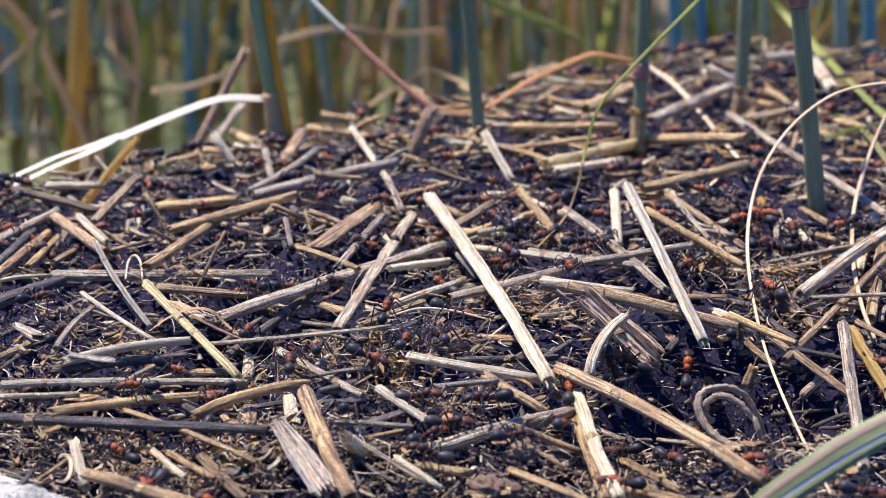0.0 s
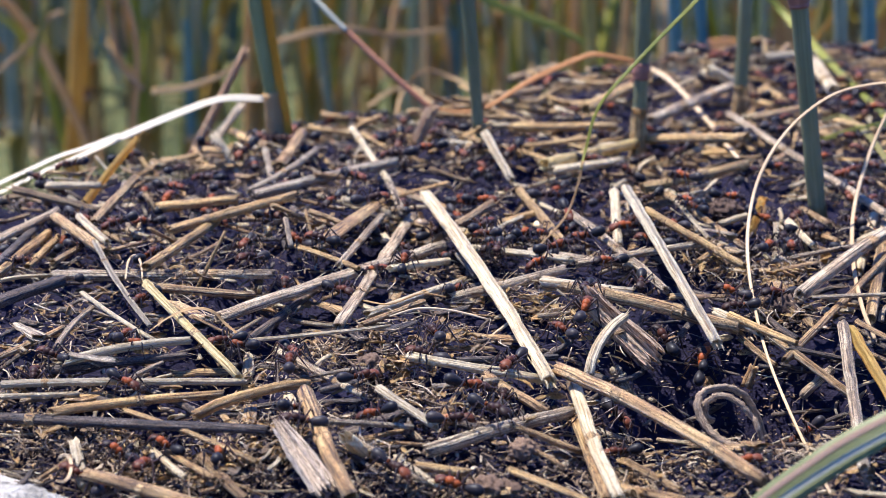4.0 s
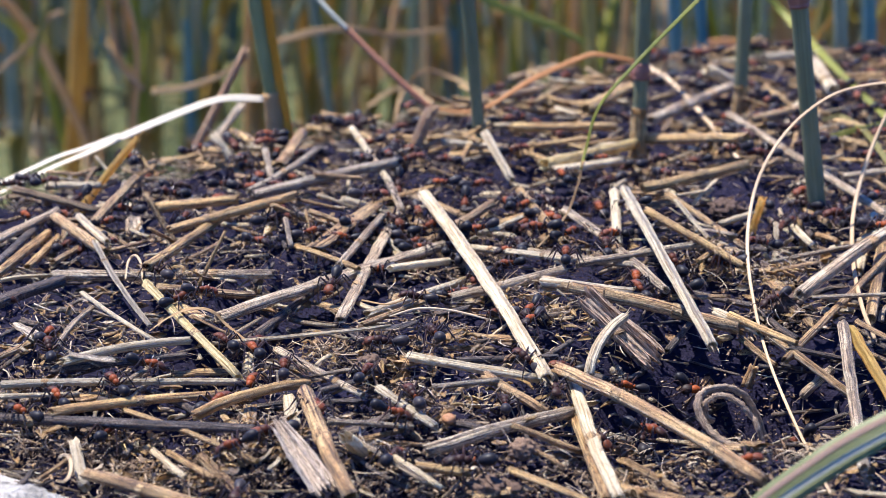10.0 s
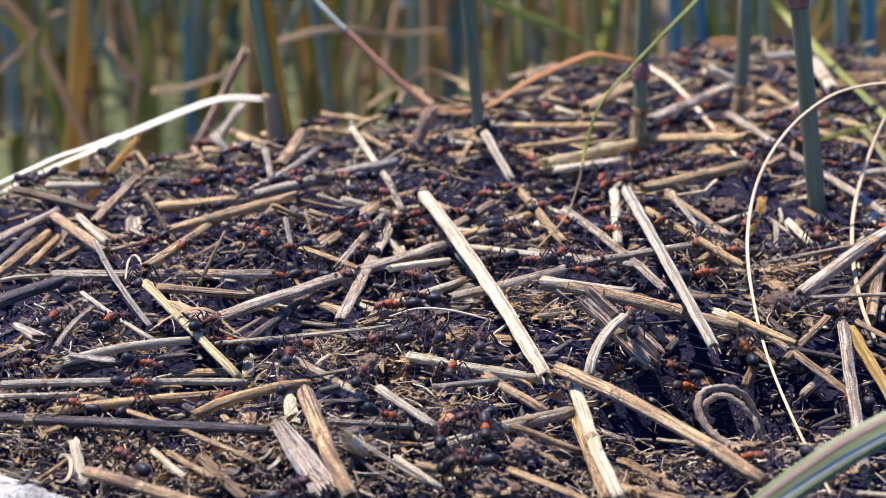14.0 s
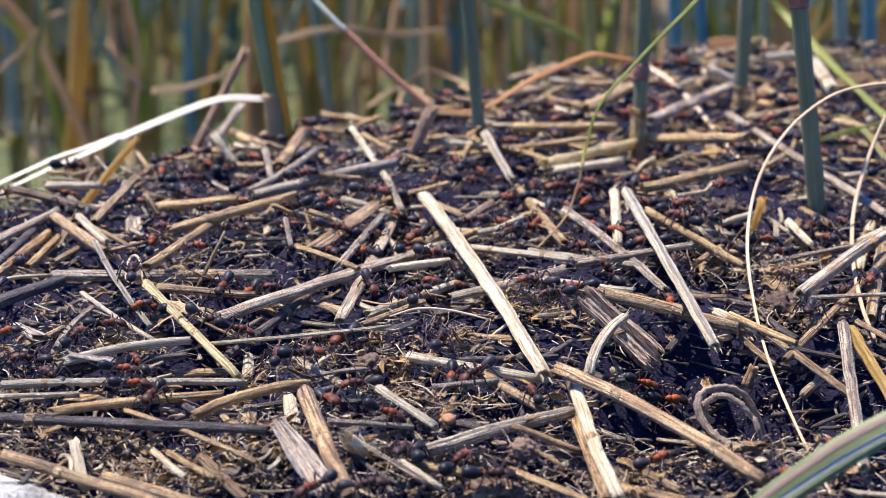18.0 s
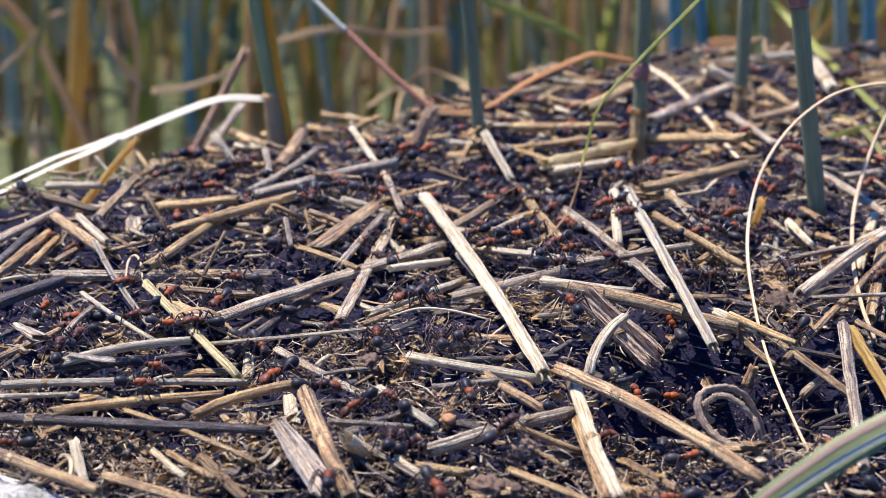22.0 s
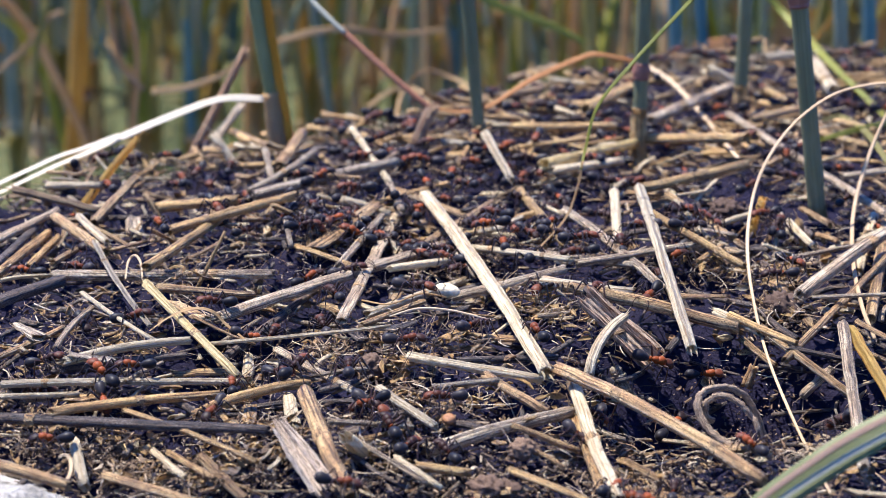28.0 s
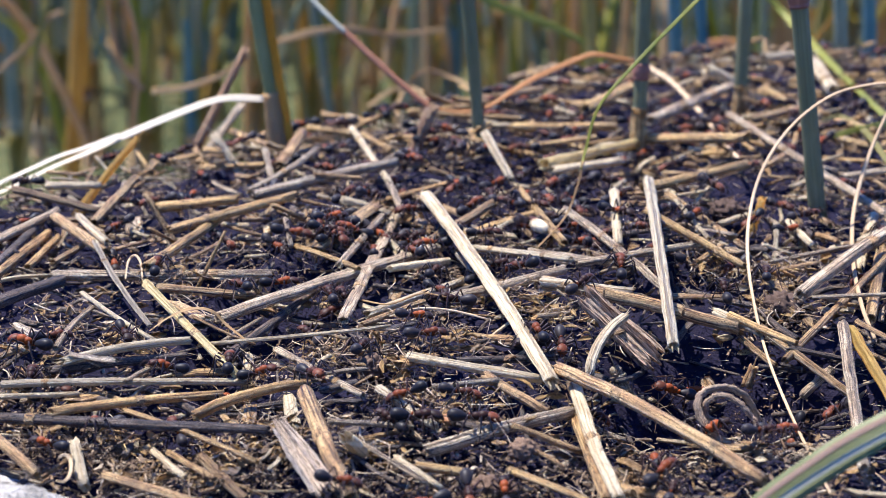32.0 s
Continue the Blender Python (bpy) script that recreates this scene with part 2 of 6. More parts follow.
def spline(points, steps):
    """A smooth line through the points; each is (x, y, z, ...) and the extra numbers go along."""
    pts = np.asarray(points, float)
    if len(pts) == 2:
        return pts[0] + (pts[1] - pts[0]) * np.linspace(0, 1, steps + 1)[:, None]
    ext = np.vstack([2 * pts[0] - pts[1], pts, 2 * pts[-1] - pts[-2]])
    out = []
    for i in range(len(pts) - 1):
        a, b, c, d = ext[i:i + 4]
        for t in np.linspace(0, 1, steps, endpoint=False):
            out.append(0.5 * (2 * b + (c - a) * t + (2 * a - 5 * b + 4 * c - d) * t * t + (3 * b - a - 3 * c + d) * t ** 3))
    out.append(pts[-1])
    return np.array(out)


def frames_along(line):
    """Two unit cross directions at each point of a line."""
    way = np.gradient(line, axis=0)
    way /= np.linalg.norm(way, axis=1)[:, None] + 1e-12
    ref = np.tile(np.array([0.0, 0.0, 1.0]), (len(line), 1))
    steep = np.abs(way[:, 2]) > 0.9
    ref[steep] = (0.0, 1.0, 0.0)
    if steep.any() and not steep.all():
        ref[:] = (0.17, 0.98, 0.05)
    side = np.cross(way, ref)
    side /= np.linalg.norm(side, axis=1)[:, None] + 1e-12
    return side, np.cross(side, way)


def tube_data(name, line, radii, material, sides=10, flat=1.0, ribs=0.06, hollow=0.55, rng=None, jag=0.0):
    """A stalk along a line: ribbed, a little uneven, its ends cut open."""
    rng = rng or random.Random(1)
    line, radii = np.asarray(line, float), np.asarray(radii, float)
    side, over = frames_along(line)
    n = len(line)
    ang = np.linspace(0, 2 * math.pi, sides, endpoint=False) + rng.uniform(0, 6)
    rib = 1 + np.array([rng.uniform(-ribs, ribs) for _ in range(sides)])
    verts, uvs, faces = [], [], []
    dist = np.concatenate([[0], np.cumsum(np.linalg.norm(np.diff(line, axis=0), axis=1))]) / 0.01
    start = rng.uniform(0, 50)
    for i in range(n):
        lump = 1 + rng.uniform(-0.05, 0.05)
        for j in range(sides):
            off = side[i] * math.cos(ang[j]) + over[i] * math.sin(ang[j]) * flat
            p = line[i] + off * radii[i] * rib[j] * lump
            if jag and i in (0, n - 1):
                p = p + (line[i] - line[1 if i == 0 else n - 2]) / (np.linalg.norm(line[i] - line[1 if i == 0 else n - 2]) + 1e-9) * rng.uniform(-jag, jag)
            verts.append(p)
            uvs.append((dist[i] + start, j / sides))
    for i in range(n - 1):
        for j in range(sides):
            k = (j + 1) % sides
            faces.append((i * sides + j, i * sides + k, (i + 1) * sides + k, (i + 1) * sides + j))
    for end, step in ((0, 1), (n - 1, -1)):
        inward = line[end + step] - line[end]
        inward = inward / (np.linalg.norm(inward) + 1e-9)
        base = len(verts)
        for depth, size in ((0.0, hollow + 0.18), (radii[end] * 1.3, hollow)):
            for j in range(sides):
                verts.append(np.asarray(verts[end * sides + j]) * size + line[end] * (1 - size) + inward * depth)
                uvs.append((start + 3 + depth * 100, j / sides))
        verts.append(line[end] + inward * radii[end] * 1.4)
        uvs.append((start + 5, 0.5))
        tip = len(verts) - 1
        for j in range(sides):
            k = (j + 1) % sides
            a, b = end * sides + j, end * sides + k
            quads = [(a, base + j, base + k, b), (base + j, base + sides + j, base + sides + k, base + k), (base + sides + j, tip, base + sides + k)]
            faces += quads if step == 1 else [q[::-1] for q in quads]
    return mesh_of(name, verts, faces, material, uvs)


def straw(kind, label, mat, x0, y0, z0, x1, y1, z1, d, bow=0.0, sag=0.0, flat=0.92, taper=0.9, hollow=0.55, category="straw", jag=0.25):
    """A loose stalk between two points (millimetres), d thick, bowed sideways and sagging; its own origin in its middle."""
    rng = random.Random(int(x0 * 31 + y0 * 17 + z1 * 7 + x1 * 3))
    a, b = np.array((x0, y0, z0)) * 0.001, np.array((x1, y1, z1)) * 0.001
    steps = max(5, int(np.linalg.norm(b - a) / 0.003))
    t = np.linspace(0, 1, steps + 1)
    line = a + (b - a) * t[:, None]
    across = np.cross(b - a, (0, 0, 1))
    across = across / (np.linalg.norm(across) + 1e-9)
    line = line + across * (4 * t * (1 - t) * bow * 0.001)[:, None] + np.array((0, 0, 1.0)) * (4 * t * (1 - t) * sag * 0.001)[:, None]
    wob = np.array([[rng.uniform(-1, 1) for _ in range(3)] for _ in t]) * d * 0.00004
    mid = line[len(line) // 2].copy()
    radii = d * 0.0005 * np.linspace(1, taper, len(t))
    ob = new(kind, tube_data(kind, line + wob - mid, radii, mat, 12 if d > 1.2 else 8, flat, 0.07, hollow, rng, d * 0.001 * jag))
    ob.location = mid
    if d > 1.0 and category == "straw":
        for k in range(rng.choice((0, 1, 1, 2)) if steps > 6 else 0):
            i = rng.randint(2, steps - 2)
            way = (line[i + 1] - line[i - 1]) / np.linalg.norm(line[i + 1] - line[i - 1])
            r = radii[i]
            ring = [line[i] - mid + way * r * q for q in (-0.9, -0.3, 0.2, 0.8)]
            part("node", tube_data("node", ring, np.array((1.0, 1.1, 1.14, 1.0)) * r, BROWN, 10, flat, 0.08, 0.9, rng), ob, label="brown joint ring")
        for k in range(rng.choice((1, 2, 3))):
            end = rng.choice((0, steps))
            way = (line[end] - line[end - 2 if end else 2])
            way = way / np.linalg.norm(way)
            swerve = np.array([rng.gauss(0, 0.35), rng.gauss(0, 0.35), rng.gauss(0.1, 0.3)])
            long = d * rng.uniform(0.6, 1.7) * 0.001
            side = np.cross(way, (0.3, 0.2, 1.0)) * radii[end] * rng.uniform(-0.8, 0.8)
            tip = [line[end] - mid + side - way * long * 0.6, line[end] - mid + side * 1.05 + way * long * 0.4, line[end] - mid + side * 1.1 + (way + swerve * 0.6) * long]
            part("splinter", tube_data("splinter", tip, np.array((0.2, 0.15, 0.04)) * radii[end], mat, 5, 0.6, 0.1, 0.5, rng), ob)
    return tagged(ob, label, category, "litter of the mound")


def slab(kind, label, mat, x0, y0, z0, x1, y1, z1, width, thick, narrow):
    """A split piece of wood or bark (millimetres): ridged along its length, broken at both ends, narrower to one end."""
    rng = np.random.default_rng(int(x0 * 13 + z1 * 7) % 1000)
    a, b = np.array((x0, y0, z0)) * 0.001, np.array((x1, y1, z1)) * 0.001
    way = (b - a) / np.linalg.norm(b - a)
    side = np.cross(way, (0.0, -0.75, 0.65))
    side /= np.linalg.norm(side)
    out = np.cross(side, way)
    mid, n, m = (a + b) / 2, 16, 18
    ridge, ends = rng.normal(0, 0.22, m + 1), rng.normal(0, 0.35, (2, m + 1))
    verts, uvs, faces = [], [], []
    for layer in (0, 1):
        for i in range(n + 1):
            t = i / n
            wide = width * 0.001 * (1 + (narrow - 1) * t) * (1 + 0.07 * math.sin(7 * t + x0)) / 2
            for j in range(m + 1):
                v = j / m * 2 - 1
                slip = (ends[0][j] * (1 - t) ** 4 + ends[1][j] * t ** 4) * width * 0.00045
                high = thick * 0.001 * ((0.5 + ridge[j] + rng.normal(0, 0.05)) if layer else -0.5) * (1 - 0.6 * v ** 4)
                verts.append(a + (b - a) * t + way * slip + side * v * wide + out * (high + 0.35 * thick * 0.001 * (1 - v * v)) - mid)
                uvs.append((t * np.linalg.norm(b - a) * 450, v * 0.4 + 0.5))
    per = (n + 1) * (m + 1)
    for i in range(n):
        for j in range(m):
            q = (i * (m + 1) + j, i * (m + 1) + j + 1, (i + 1) * (m + 1) + j + 1, (i + 1) * (m + 1) + j)
            faces += [q[::-1], tuple(k + per for k in q)]
    rim = [i * (m + 1) for i in range(n + 1)] + [n * (m + 1) + j for j in range(1, m + 1)] + [i * (m + 1) + m for i in range(n - 1, -1, -1)] + [j for j in range(m - 1, 0, -1)]
    faces += [(p, q, q + per, p + per) for p, q in zip(rim, rim[1:] + rim[:1])]
    ob = new(kind, mesh_of(kind, verts, faces, mat, uvs, smooth=False))
    ob.location = mid
    return tagged(ob, label, "bark" if kind == "bark_piece" else "wood", "litter of the mound")


def ribbon_data(name, points, material, fold=0.25, face=(0.0, -1.0, 0.35), thick=0.12, steps=6, across=4):
    """A grass blade through points (x, y, z, width), folded along its midrib, with real thickness."""
    line = spline(points, steps)
    xyz, width = line[:, :3], line[:, 3]
    way = np.gradient(xyz, axis=0)
    way /= np.linalg.norm(way, axis=1)[:, None] + 1e-12
    side = np.cross(way, face)
    side /= np.linalg.norm(side, axis=1)[:, None] + 1e-12
    out = np.cross(side, way)
    dist = np.concatenate([[0], np.cumsum(np.linalg.norm(np.diff(xyz, axis=0), axis=1))]) / 0.01
    verts, uvs, faces = [], [], []
    loop = 2 * (across + 1)
    for i in range(len(xyz)):
        for sign in (1, -1):
            for j in range(across + 1):
                s = (j / across * 2 - 1) * sign
                lift = (abs(s) - 0.5) * fold + sign * thick * (1 - 0.7 * abs(s))
                verts.append(xyz[i] + side[i] * s * width[i] / 2 + out[i] * lift * width[i] / 2)
                uvs.append((dist[i], s * 0.5 + 0.5))
    for i in range(len(xyz) - 1):
        for j in range(loop):
            k = (j + 1) % loop
            faces.append((i * loop + j, i * loop + k, (i + 1) * loop + k, (i + 1) * loop + j))
    faces.append(tuple(range(loop))[::-1])
    faces.append(tuple((len(xyz) - 1) * loop + j for j in range(loop)))
    return mesh_of(name, verts, faces, material, uvs)


def blade(kind, label, mat, points, fold=0.25, face=(0.0, -1.0, 0.35), category="grass blade", thick=0.12):
    """A blade of grass through points in millimetres."""
    pts = np.asarray(points, float) * 0.001
    base = pts[0, :3].copy()
    pts[:, :3] -= base
    ob = new(kind, ribbon_data(kind, pts, mat, fold, face, thick))
    ob.location = base
    return tagged(ob, label, category)


def blob_data(name, rx, ry, rz, material, seg=14, rings=9, taper=0.0, bump_by=0.0, seed=0):
    """A rounded body, longer or shorter along x, narrower to one end by taper."""
    rng = random.Random(seed)
    verts, faces = [(-rx, 0, 0)], []
    for i in range(1, rings):
        a = math.pi * i / rings
        w = math.sin(a) * (1 + taper * math.cos(a))
        for j in range(seg):
            b = 2 * math.pi * j / seg
            k = 1 + rng.uniform(-bump_by, bump_by)
            verts.append((-rx * math.cos(a) * k, ry * w * math.cos(b) * k, rz * w * math.sin(b) * k))
    verts.append((rx, 0, 0))
    for j in range(seg):
        k = (j + 1) % seg
        faces.append((0, 1 + k, 1 + j))
        for i in range(rings - 2):
            a, b = 1 + i * seg, 1 + (i + 1) * seg
            faces.append((a + j, a + k, b + k, b + j))
        end = 1 + (rings - 2) * seg
        faces.append((end + j, end + k, len(verts) - 1))
    return mesh_of(name, verts, faces, material)


def stem(label, mat, points, nodes=(), foot=0.0, sheath=False):
    """A standing grass stem (millimetres): stalk, swollen nodes, and where it has one a dry foot or a loose sheath."""
    pts = np.asarray(points, float) * 0.001
    base = pts[0, :3].copy()
    pts[:, :3] -= base
    line = spline(pts, 8)
    root = new("reed")
    root.location = base
    rng = random.Random(int(base[0] * 9000))
    part("stalk", tube_data("stalk", line[:, :3], line[:, 3] / 2, mat, 14, 1.0, 0.03, 0.6, rng), root)
    for at in nodes:
        i = min(len(line) - 2, max(1, int(at * (len(line) - 1))))
        way = (line[i + 1, :3] - line[i - 1, :3])
        way = way / np.linalg.norm(way)
        r = line[i, 3] / 2
        ring = [line[i, :3] + way * r * k for k in (-1.1, -0.5, 0.1, 0.6, 1.2)]
        part("node", tube_data("node", ring, np.array((1.02, 1.17, 1.28, 1.2, 1.02)) * r, NODE_RED, 14, 1.0, 0.04, 0.9, rng), root, label="red-brown swollen node")
    if foot:
        k = max(3, int(foot * len(line)))
        part("foot", tube_data("foot", line[:k, :3], line[:k, 3] / 2 * np.linspace(1.35, 1.06, k), GOLD, 12, 1.0, 0.06, 0.85, rng), root, label="tan dry foot")
    if sheath:
        n = len(line)
        low = line[: n // 3]
        part("sheath", tube_data("sheath", low[:, :3], low[:, 3] * np.linspace(0.72, 0.6, len(low)), TAN_LEAF, 14, 0.9, 0.08, 0.9, rng), root, label="pale dry sheath round the foot")
        rim = line[::2].copy()
        rim[:, 0] += rim[:, 3] * 0.8
        rim[:, 1] -= rim[:, 3] * 0.3
        rim[:, 3] *= 0.85
        part("sheath_edge", ribbon_data("sheath_edge", rim, SHEATH, 0.3, face=(-0.7, -1.0, 0.5)), root, label="golden edge of the dry sheath")
    return tagged(root, label, "reed")


def pebble(kind, label, mat, x, y, z, r):
    """A seed or a clod: a lumpy little body (millimetres)."""
    rng = random.Random(int(x * 13 + y * 7))
    lumpy = kind != "seed"
    bm = bmesh.new()
    bmesh.ops.create_icosphere(bm, subdivisions=4 if lumpy else 3, radius=1.0)
    off = Vector((rng.uniform(0, 9), rng.uniform(0, 9), 0))
    for v in bm.verts:
        p = v.co.copy()
        k = 1 + (noise.fractal(p * 3.2 + off, 0.8, 2.1, 6) * 0.45 if lumpy else noise.noise(p * 2 + off) * 0.06)
        v.co = Vector((p.x * 1.15, p.y * 0.9, p.z * 0.75)) * k * r * 0.001
    data = bpy.data.meshes.new(kind)
    bm.to_mesh(data)
    bm.free()
    data.materials.append(mat)
    data.polygons.foreach_set("use_smooth", [True] * len(data.polygons))
    ob = new(kind, data)
    ob.location = (x * 0.001, y * 0.001, z * 0.001)
    ob.rotation_euler = (0, 0, rng.uniform(0, 6))
    return tagged(ob, label, "seed" if kind == "seed" else "clod")


def rootlet(label, points, d):
    """A curled root through points (millimetres), d thick."""
    line = spline(np.asarray(points, float) * 0.001, 6)
    base = line[0].copy()
    rng = random.Random(int(points[0][0] * 50))
    line = line + np.array([[rng.gauss(0, 0.00007) for _ in range(3)] for _ in line])
    ob = new("curled_root", tube_data("curled_root", line - base, d * 0.0005 * np.linspace(1.1, 0.75, len(line)), BARK, 10, 0.85, 0.3, 0.6, rng))
    ob.location = base
    return tagged(ob, label, "root")


# ---------- ground: one sheet with the mound in it, out to the horizon ----------
def spread(a, b, step, far):
    """Grid lines: even between a and b, then wider and wider out to far."""
    inner = list(np.arange(a, b + step / 2, step))
    out, gap, left, right = [], step, a, b
    while right < far:
        gap *= 1.35
        left, right = left - gap, right + gap
        out.append((left, right))
    return np.array([o[0] for o in out[::-1]] + inner + [o[1] for o in out])


def build_ground():
    xs, ys = spread(-0.16, 0.2, 0.0018, 600.0), spread(0.16, 0.72, 0.0025, 600.0)
    gx, gy = np.meshgrid(xs, ys)
    gz = ground_h(gx, gy)
    rough = np.random.default_rng(4).normal(0, 0.00035, gz.shape)
    gz = gz + rough * (np.hypot(gx, gy - 0.36) < 0.5)
    gz = gz - 0.002 * np.exp(-((np.hypot(gx, gy - 0.36) / 0.3) ** 4))
    verts = np.stack([gx.ravel(), gy.ravel(), gz.ravel()], 1)
    w = len(xs)
    i = (np.arange(len(ys) - 1)[:, None] * w + np.arange(w - 1)[None, :]).ravel()
    faces = np.stack([i, i + 1, i + w + 1, i + w], 1).tolist()
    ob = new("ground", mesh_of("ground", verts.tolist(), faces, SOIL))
    return tagged(ob, "crumbly mound soil coloured with the navy shade of gaps, and the field", "ground", kind="structure")


build_ground()


def spots(rng, n, wide=0.25, near=0.22, far=0.62):
    """Places on the mound, thicker where it lies open to view."""
    y = near + (far - near) * rng.random(n) ** 1.25
    x = (rng.random(n) * 2 - 1) * (wide * y + 0.006)
    return x, y


def stuff(name, label, mat, verts, faces, uvs=None):
    ob = new(name, mesh_of(name, verts, faces, mat, uvs, smooth=uvs is not None))
    return tagged(ob, label, "plant litter", kind="stuff")


def many_stalks(name, label, mat, seed, n, length, thick, lift, tilt=14.0, sides=6, rings=4, wide=0.235, near=0.225, far=0.6, keep_out=None, heaps=None):
    """A scatter of short stalks lying about on the mound, joined."""
    rng = np.random.default_rng(seed)
    x, y = spots(rng, n, wide, near, far)
    if keep_out:
        x = np.sign(x) * np.maximum(np.abs(x), keep_out * y + 0.022)
    if heaps:
        at = np.array(heaps)[rng.integers(0, len(heaps), n)] * 0.001
        x, y = at[:, 0] + rng.normal(0, 0.0026, n), at[:, 1] + rng.normal(0, 0.003, n)
    ln = length[0] + (length[1] - length[0]) * rng.random(n) ** 1.6
    rad = (thick[0] + (thick[1] - thick[0]) * rng.random(n) ** 1.5) / 2
    head = rng.normal(0.0, 0.75, n) + rng.choice([0.0, 1.2, -1.0], n, p=[0.6, 0.2, 0.2])
    pitch = np.radians(rng.normal(0, tilt, n))
    z = ground_h(x, y) + rad + lift[0] + (lift[1] - lift[0]) * rng.random(n)
    way = np.stack([np.cos(head) * np.cos(pitch), np.sin(head) * np.cos(pitch), np.sin(pitch)], 1)
    side = np.stack([-np.sin(head), np.cos(head), np.zeros(n)], 1)
    over = np.cross(way, side)
    mid = np.stack([x, y, z], 1)
    bow, t = rng.normal(0, 0.05 if thick[1] > 0.0003 else 0.16, n) * ln, np.linspace(-1, 1, rings)
    ang = np.linspace(0, 2 * math.pi, sides, endpoint=False)
    per = rings * sides
    verts = np.empty((n, per, 3))
    uvs = np.empty((n, per, 2))
    for i in range(rings):
        wob = 1 + rng.normal(0, 0.09, (n, sides))
        c = mid + way * (t[i] * ln / 2)[:, None] + side * (bow * (1 - t[i] ** 2))[:, None]
        for j in range(sides):
            r = (rad * wob[:, j])[:, None]
            jag = (way * (rng.normal(0, 0.5, n) * rad)[:, None]) if i in (0, rings - 1) else 0
            verts[:, i * sides + j] = c + side * math.cos(ang[j]) * r + over * math.sin(ang[j]) * r * 0.8 + jag
            uvs[:, i * sides + j] = np.stack([(t[i] + 1) * ln * 50 + np.arange(n) * 1.7 % 90, np.full(n, j / sides)], 1)
    faces = []
    quads = [(i * sides + j, i * sides + (j + 1) % sides, (i + 1) * sides + (j + 1) % sides, (i + 1) * sides + j)
             for i in range(rings - 1) for j in range(sides)]
    caps = [tuple(range(sides))[::-1], tuple((rings - 1) * sides + j for j in range(sides))]
    for k in range(n):
        faces += [tuple(v + k * per for v in q) for q in quads + caps]
    return stuff(name, label, mat, verts.reshape(-1, 3).tolist(), faces, uvs.reshape(-1, 2))


def many_chips(name, label, mat, seed, n, size, lift, heaps=None):
    """Crumbs and splinters: small uneven six-sided pieces, joined."""
    rng = np.random.default_rng(seed)
    x, y = spots(rng, n)
    if heaps:
        pick = rng.integers(0, len(heaps), n)
        at = np.array(heaps)[pick] * 0.001
        x, y = at[:, 0] + rng.normal(0, 1, n) * at[:, 2], at[:, 1] + rng.normal(0, 1, n) * at[:, 3]
    s = size[0] + (size[1] - size[0]) * rng.random(n) ** 2.2
    shape = np.stack([s, s * rng.uniform(0.12, 0.45, n), s * rng.uniform(0.08, 0.3, n)], 1) / 2
    box = np.array([(a, b, c) for c in (-1, 1) for a, b in ((-1, -1), (1, -1), (1, 1), (-1, 1))], float)
    local = box[None] * shape[:, None, :] * rng.uniform(0.45, 1.1, (n, 8, 3))
    euler = np.stack([rng.normal(0, 0.5, n), rng.normal(0, 0.4, n), rng.uniform(0, 6.28, n)], 1)
    ca, sa = np.cos(euler), np.sin(euler)
    rx = np.zeros((n, 3, 3)); rx[:, 0, 0] = 1; rx[:, 1, 1] = ca[:, 0]; rx[:, 1, 2] = -sa[:, 0]; rx[:, 2, 1] = sa[:, 0]; rx[:, 2, 2] = ca[:, 0]
    ry = np.zeros((n, 3, 3)); ry[:, 1, 1] = 1; ry[:, 0, 0] = ca[:, 1]; ry[:, 0, 2] = sa[:, 1]; ry[:, 2, 0] = -sa[:, 1]; ry[:, 2, 2] = ca[:, 1]
    rz = np.zeros((n, 3, 3)); rz[:, 2, 2] = 1; rz[:, 0, 0] = ca[:, 2]; rz[:, 0, 1] = -sa[:, 2]; rz[:, 1, 0] = sa[:, 2]; rz[:, 1, 1] = ca[:, 2]
    turn = rz @ ry @ rx
    verts = np.einsum("nij,nkj->nki", turn, local)
    verts += np.stack([x, y, ground_h(x, y) + lift[0] + (lift[1] - lift[0]) * rng.random(n)], 1)[:, None, :]
    quads = [(3, 2, 1, 0), (4, 5, 6, 7), (0, 1, 5, 4), (1, 2, 6, 5), (2, 3, 7, 6), (3, 0, 4, 7)]
    faces = [tuple(v + k * 8 for v in q) for k in range(n) for q in quads]
    return stuff(name, label, mat, verts.reshape(-1, 3).tolist(), faces)


# the blue-black pieces among these stand in for shade deep in the litter
many_chips("litter_crumbs", "brown crumbs and splinters covering the mound, the darkest coloured as navy gap shade", CRUMB, 11, 46000, (0.0003, 0.0011), (-0.0019, 0.0004))
many_chips("litter_flakes", "loose husks and bark flakes among the straw", LITTER, 12, 500, (0.0010, 0.0028), (-0.0012, 0.0004))
many_stalks("fine_fibres", "thin pale plant fibres strewn over the mound", FIBRE, 13, 4200, (0.0015, 0.008), (0.00006, 0.0002), (-0.0004, 0.0020), 28.0, 4, 6)
many_stalks("dark_straw_litter", "dark rotten straw bits under the loose straw", DARK, 21, 850, (0.003, 0.014), (0.0004, 0.0013), (-0.0016, 0.0006), 12.0)
many_stalks("brown_straw_litter", "short brown straw bits strewn over the mound", BROWN, 22, 460, (0.003, 0.011), (0.0003, 0.0010), (-0.0008, 0.0012), 16.0)
many_stalks("grey_straw_litter", "short weathered grey straw bits over the mound", GREY, 23, 420, (0.003, 0.011), (0.0003, 0.0010), (-0.0008, 0.0012), 16.0)
many_stalks("pale_straw_litter", "short pale straw bits strewn over the mound", PALE, 24, 260, (0.002, 0.007), (0.0002, 0.0008), (0.0002, 0.0016), 20.0)
